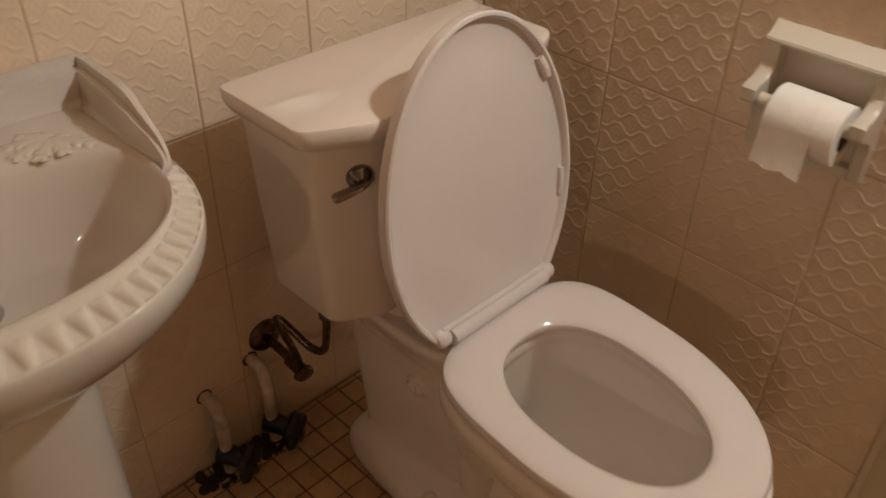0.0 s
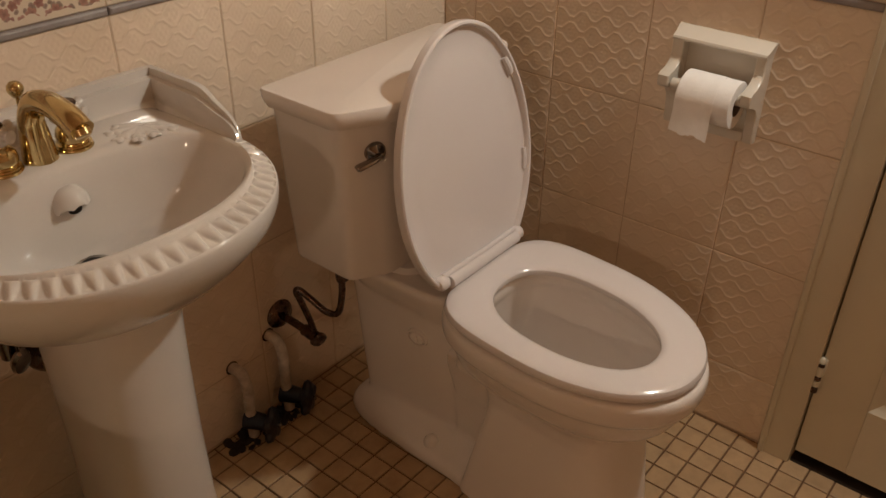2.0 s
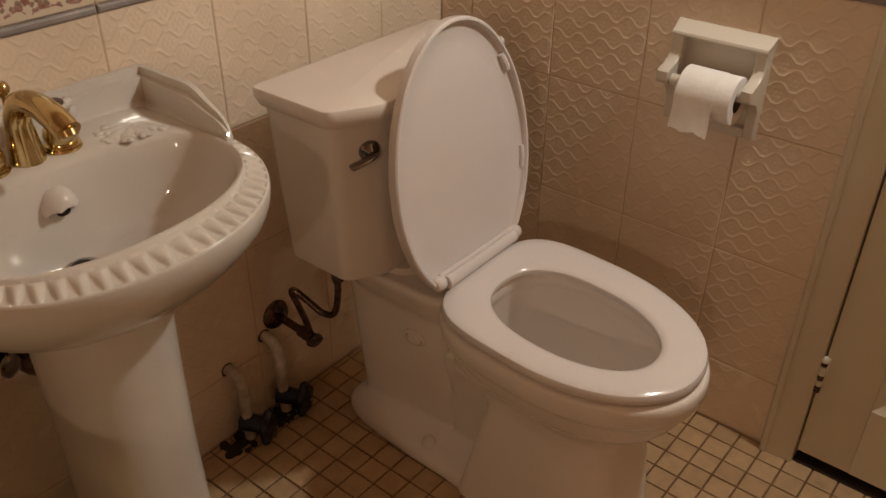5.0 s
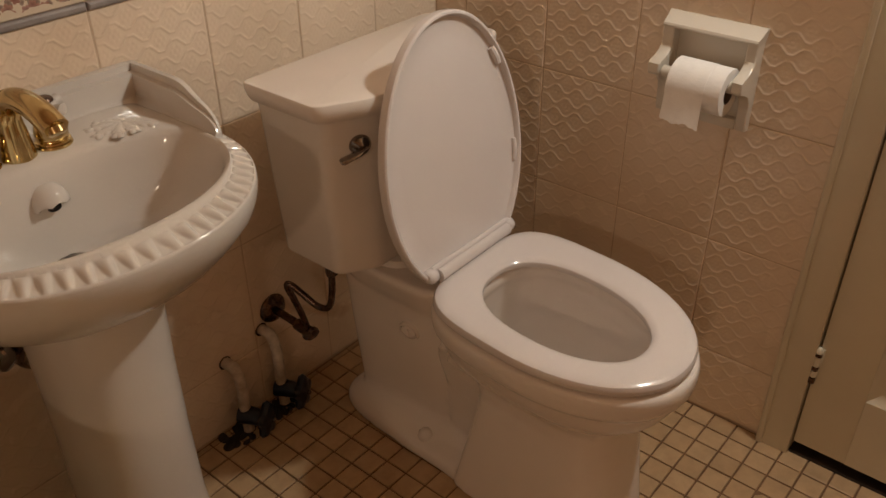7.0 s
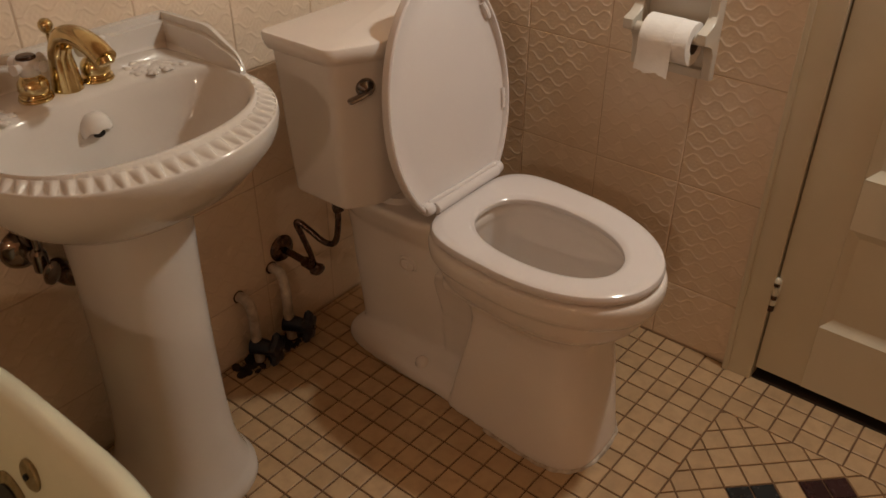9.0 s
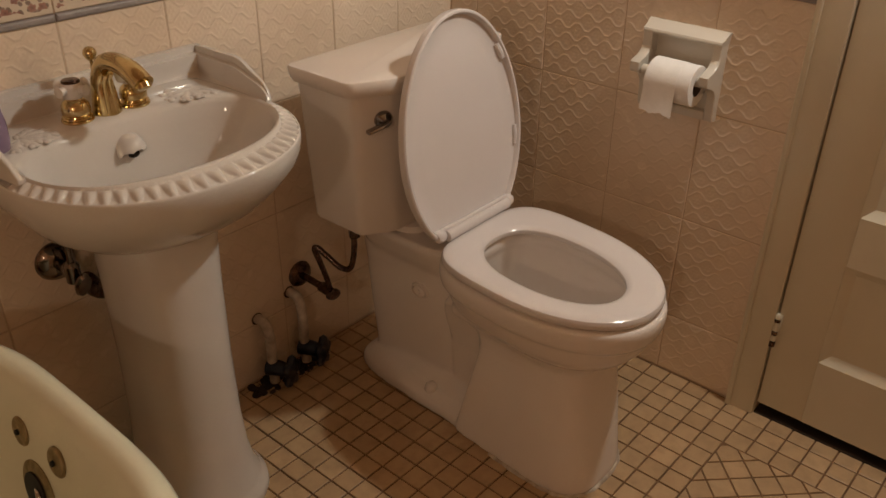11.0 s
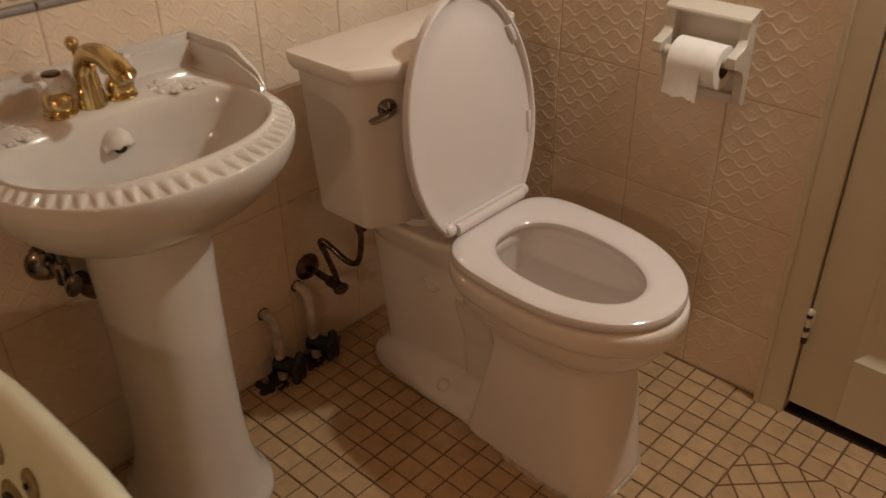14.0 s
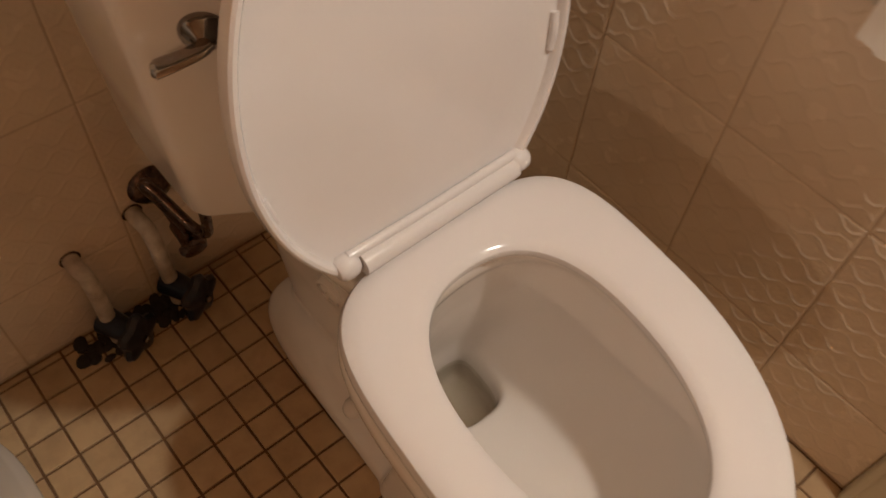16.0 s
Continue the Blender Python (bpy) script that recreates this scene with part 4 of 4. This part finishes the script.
for y, z in ((0.688, 0.524), (0.594, 0.529)):
    ob, x = tub_plate("hole_cover", y, z, 0.021, OLD_METAL, "stained round cover plate")
    part("screw", solid(lathe, [(0.004, 0.0), (0.004, 0.004), (0.002, 0.005)], along((x - 0.004, y, z + 0.001), (-0.985, 0, 0.15))), HOLE, tub_body)
ob, x = tub_plate("overflow_plate", 0.650, 0.452, 0.043, OLD_METAL, "stained overflow plate")
part("overflow_hole", solid(lathe, [(0.028, 0.0), (0.028, 0.003)], along((x - 0.0045, 0.650, 0.452), (-0.985, 0, 0.15)), 28), HOLE, tub_body)


def crescent(bm):
    m = along((x - 0.008, 0.645, 0.452), (-0.985, 0, 0.15))
    pts = [m @ Vector((0.013 * math.cos(radians(a)), 0.013 * math.sin(radians(a)), 0.002)) for a in range(-80, 81, 20)]
    tube(bm, pts, lambda t: 0.0012 + 0.0032 * math.sin(math.pi * t), 10, 3)


part("overflow_lip", solid(crescent), CHROME, tub_body)

# ---- tiles: wall, border, floor (last) ----


def tile_mesh(name, w, h, t, bevel, mat):
    bm = bmesh.new()
    rings = []
    for inset, z in ((0.0, 0.0), (0.0, t - bevel), (bevel * 0.4, t - bevel * 0.3), (bevel, t)):
        a, b = w / 2 - inset, h / 2 - inset
        rings.append([(-a, -b, z), (a, -b, z), (a, b, z), (-a, b, z)])
    loft(bm, rings, False, True)
    bmesh.ops.recalc_face_normals(bm, faces=bm.faces)
    me = bpy.data.meshes.new(name)
    bm.to_mesh(me)
    bm.free()
    me.materials.append(mat)
    return me


MESHES = {}
WAVE_X, WAVE_Y = 0.0499, 0.0505


def relief(x, y):
    """Height of the pressed pattern: a net of wavy ridges with a dotted ring and a button in each cell."""
    x, y = x - 0.009, y - 0.0034
    zig = np.abs(((x / WAVE_X) % 1.0) * 4 - 2) - 1
    steep = 0.130 * WAVE_Y * 1.75 * 4 / WAVE_X
    line = WAVE_Y * (0.25 + 0.130 * np.clip(1.75 * zig, -1, 1) + 0.006 * zig)
    up = np.abs((y / WAVE_Y + 0.5) % 1.0 - 0.5) * WAVE_Y
    slope = steep * (np.abs(zig) < 0.57)
    ridge = np.exp(-((up - line) / np.sqrt(1 + slope * slope) / 0.00105) ** 2)
    h = 0.0015 * ridge
    for ox, oy in ((0.0, 0.0), (WAVE_X / 2, WAVE_Y / 2)):
        px = (x - ox + WAVE_X / 2) % WAVE_X - WAVE_X / 2
        py = (y - oy + WAVE_Y / 2) % WAVE_Y - WAVE_Y / 2
        r, turn = np.hypot(px, py), np.arctan2(py, px)
        h = h + 0.00045 * np.exp(-((r - 0.0088) / 0.0020) ** 2) * (0.55 + 0.45 * np.cos(6 * turn)) + 0.0005 * np.exp(-(r / 0.0026) ** 2)
    return h


def embossed_mesh(name, w, h, t, bevel, mat):
    """A wall tile whose face carries the relief as real shape."""
    step = 0.0017
    nx, ny = max(4, round(w / step)), max(4, round(h / step))
    xs = np.concatenate(([-w / 2, -w / 2, -w / 2 + bevel * 0.4], np.linspace(-w / 2 + bevel, w / 2 - bevel, nx), [w / 2 - bevel * 0.4, w / 2, w / 2]))
    ys = np.concatenate(([-h / 2, -h / 2, -h / 2 + bevel * 0.4], np.linspace(-h / 2 + bevel, h / 2 - bevel, ny), [h / 2 - bevel * 0.4, h / 2, h / 2]))
    edge_x = np.concatenate(([0.0, t - bevel, t - bevel * 0.3], np.full(nx, t), [t - bevel * 0.3, t - bevel, 0.0]))
    edge_y = np.concatenate(([0.0, t - bevel, t - bevel * 0.3], np.full(ny, t), [t - bevel * 0.3, t - bevel, 0.0]))
    gx, gy = np.meshgrid(xs, ys)
    inside = np.minimum(w / 2 - np.abs(gx), h / 2 - np.abs(gy))
    z = np.minimum(edge_x[None, :], edge_y[:, None]) + relief(gx, gy) * np.clip((inside - bevel) / 0.002, 0, 1)
    k = len(xs)
    i, j = np.meshgrid(np.arange(k - 1), np.arange(len(ys) - 1))
    q = (j * k + i).ravel()
    me = bpy.data.meshes.new(name)
    me.from_pydata(np.stack((gx, gy, z), -1).reshape(-1, 3).tolist(), [], np.stack((q, q + 1, q + 1 + k, q + k), -1).tolist())
    me.polygons.foreach_set("use_smooth", [True] * len(me.polygons))
    me.materials.append(mat)
    return me


def piece(name, w, h, t, bevel, mat, m, parent):
    at = m.translation
    close = mat is WALL_TILE and at.x > -0.55 and at.z < 0.93
    key = (name, round(w, 4), round(h, 4), mat.name, close)
    if key not in MESHES:
        MESHES[key] = (embossed_mesh if close else tile_mesh)(name, w, h, t, bevel, mat)
    ob = new(name, MESHES[key])
    ob.matrix_world = m
    ob.parent = parent
    return ob


NORTH_FRAME = Matrix(((1, 0, 0, 0), (0, 0, -1, 0), (0, 1, 0, 0), (0, 0, 0, 1)))
EAST_FRAME = Matrix(((0, 0, -1, 0), (-1, 0, 0, 0), (0, 1, 0, 0), (0, 0, 0, 1)))
GAP = 0.0017
Z_LINES = [0.002, 0.156, 0.410, 0.662, 0.9145]
X_LINES = [WEST] + [0.5555 + 0.1995 * k for k in range(-15, 3)] + [EAST - 0.006]
Y_LINES = [DOOR_Y1 + 0.066] + [0.4095 + 0.2010 * k for k in range(0, 4)] + [NORTH - 0.006]
rng = random.Random(7)


def wall_cells(lines, zs):
    for a, b in zip(lines, lines[1:]):
        for c, d in zip(zs, zs[1:]):
            if b - a > 0.01:
                yield (a + b) / 2, (c + d) / 2, b - a - GAP, d - c - GAP


def jitter():
    return pose(0, 0, rng.uniform(-0.0006, 0.0004), rng.uniform(-0.25, 0.25), rng.uniform(-0.25, 0.25), rng.uniform(-0.12, 0.12))


for u, z, w, h in wall_cells(X_LINES, Z_LINES):
    piece("wall_tile", w, h, 0.0055, 0.0016, WALL_TILE, Matrix.Translation((u, NORTH, z)) @ NORTH_FRAME @ jitter(), wall_north)
for u, z, w, h in wall_cells(Y_LINES, Z_LINES):
    piece("wall_tile", w, h, 0.0055, 0.0016, WALL_TILE, Matrix.Translation((EAST, u, z)) @ EAST_FRAME @ jitter(), wall_east)
for lines, wall, frame_m, at in ((X_LINES, wall_north, NORTH_FRAME, lambda u, z: (u, NORTH, z)), (Y_LINES, wall_east, EAST_FRAME, lambda u, z: (EAST, u, z))):
    for u, z, w, h in wall_cells(lines, [0.9145, 0.9275]):
        piece("border_liner", w, h + 0.0015, 0.011, 0.004, LINER, Matrix.Translation(at(u, z)) @ frame_m, wall)
    for u, z, w, h in wall_cells(lines, [0.9275, 1.030]):
        piece("border_tile", w, h, 0.0065, 0.0016, FLORAL, Matrix.Translation(at(u, z)) @ frame_m, wall)
    for u, z, w, h in wall_cells(lines, [1.030, 1.043]):
        piece("border_liner", w, h, 0.011, 0.004, LINER, Matrix.Translation(at(u, z)) @ frame_m, wall)
    for u, z, w, h in wall_cells(lines, [1.043, 1.297, 1.551, 1.805, 2.059]):
        piece("wall_tile", w, h, 0.0055, 0.0016, WALL_TILE, Matrix.Translation(at(u, z)) @ frame_m @ jitter(), wall)

# floor: straight rows along the walls, a diagonal field with dark groups in the middle
PITCH, PITCH_Y = 0.0498, 0.0507
FX, FY = 0.9975, 0.168
JOINT = 0.0034
rest = bmesh.new()


def loose_tile(x, y, w, h, turn=0.0):
    rings = []
    c, s = math.cos(turn), math.sin(turn)
    for inset, z in ((0.0, -0.0035), (0.0, -0.001), (0.001, 0.0)):
        a, b = w / 2 - inset, h / 2 - inset
        rings.append([Vector((x + c * p - s * q, y + s * p + c * q, z)) for p, q in ((-a, -b), (a, -b), (a, b), (-a, b))])
    loft(rest, rings, False, True)


count = 0
for i in range(-70, 4):
    for j in range(-28, 19):
        x0, x1 = FX + i * PITCH, FX + (i + 1) * PITCH
        y0, y1 = FY + j * PITCH_Y, FY + (j + 1) * PITCH_Y
        if i < 0 and j < 0 and i >= -40 and j >= -20:
            continue
        x1, y1 = min(x1, EAST - 0.007), min(y1, NORTH - 0.007)
        x0, y0 = max(x0, WEST), max(y0, SOUTH)
        if x1 - x0 < 0.012 or y1 - y0 < 0.012:
            continue
        x, y, w, h = (x0 + x1) / 2, (y0 + y1) / 2, x1 - x0 - JOINT, y1 - y0 - JOINT
        near = x > 0.24 and y > -0.32 and not (0.66 < x < 0.84 and 0.34 < y < 0.93) and not (x < 0.40 and y < 0.32)
        if near:
            m = Matrix.Translation((x, y, -0.0035 + rng.uniform(-0.0004, 0.0004))) @ pose(0, 0, 0, rng.uniform(-0.5, 0.5), rng.uniform(-0.5, 0.5), rng.uniform(-0.7, 0.7))
            piece("floor_tile", round(w, 3), round(h, 3), 0.0035, 0.0011, FLOOR_TILE, m, floor)
            count += 1
        else:
            loose_tile(x, y, w, h)

# diagonal field
STEP = 0.0699


def clip_poly(poly, axis, limit):
    """Keeps the part of a polygon below limit on one axis."""
    out = []
    for p, q in zip(poly, poly[1:] + poly[:1]):
        a, b = p[axis] <= limit, q[axis] <= limit
        if a:
            out.append(p)
        if a != b:
            t = (limit - p[axis]) / (q[axis] - p[axis])
            out.append((p[0] + (q[0] - p[0]) * t, p[1] + (q[1] - p[1]) * t))
    return out


def flat_piece(poly, mat, parent):
    cx, cy = sum(p[0] for p in poly) / len(poly), sum(p[1] for p in poly) / len(poly)
    bm = bmesh.new()
    rings = [[(cx + (p[0] - cx) * k, cy + (p[1] - cy) * k, z) for p in poly] for k, z in ((1.0, -0.0035), (1.0, -0.0011), (0.955, 0.0))]
    loft(bm, rings, False, True)
    return part("floor_tile", bm, mat, parent)


LOW_X, LOW_Y = FX - 40 * PITCH, FY - 20 * PITCH_Y
for k in range(-22, 20):
    for q in range(-32, 16):
        # d = x - y and s = x + y bound each diagonal tile
        d0, s1 = 0.7225 + k * STEP, 0.8735 + q * STEP
        half = (STEP - JOINT * math.sqrt(2)) / 2
        dc, sc = d0 + STEP / 2, s1 - STEP / 2
        corners = [(dc - half, sc - half), (dc + half, sc - half), (dc + half, sc + half), (dc - half, sc + half)]
        poly = [((s + d) / 2, (s - d) / 2) for d, s in corners]
        poly = clip_poly(clip_poly(poly, 0, FX - JOINT * 0.6), 1, FY - JOINT * 0.6)
        poly = [(-x, -y) for x, y in clip_poly(clip_poly([(-x, -y) for x, y in poly], 0, -LOW_X), 1, -LOW_Y)] if len(poly) > 2 else poly
        if len(poly) < 3:
            continue
        area = abs(sum(p[0] * r[1] - r[0] * p[1] for p, r in zip(poly, poly[1:] + poly[:1]))) / 2
        if area < 0.00008:
            continue
        dark = k % 3 < 2 and (-q) % 3 < 2 and q <= 0 and (q < -1 or k // 3 in (0, 1))
        mat = (BLACK_TILE if (k // 3 + (-q) // 3) % 2 == 0 else MAROON_TILE) if dark else FLOOR_TILE
        x, y = sum(p[0] for p in poly) / len(poly), sum(p[1] for p in poly) / len(poly)
        if dark or (x > 0.55 and y > -0.30):
            flat_piece(poly, mat, floor)
        else:
            rings = [[rest.verts.new((px, py, z)) for px, py in poly] for z in (-0.0035, 0.0)]
            n = len(poly)
            for i in range(n):
                j = (i + 1) % n
                rest.faces.new((rings[0][i], rings[0][j], rings[1][j], rings[1][i]))
            rest.faces.new(rings[1])
loose = part("tile_field", rest, FLOOR_TILE, floor)
tagged(loose, kind="stuff")
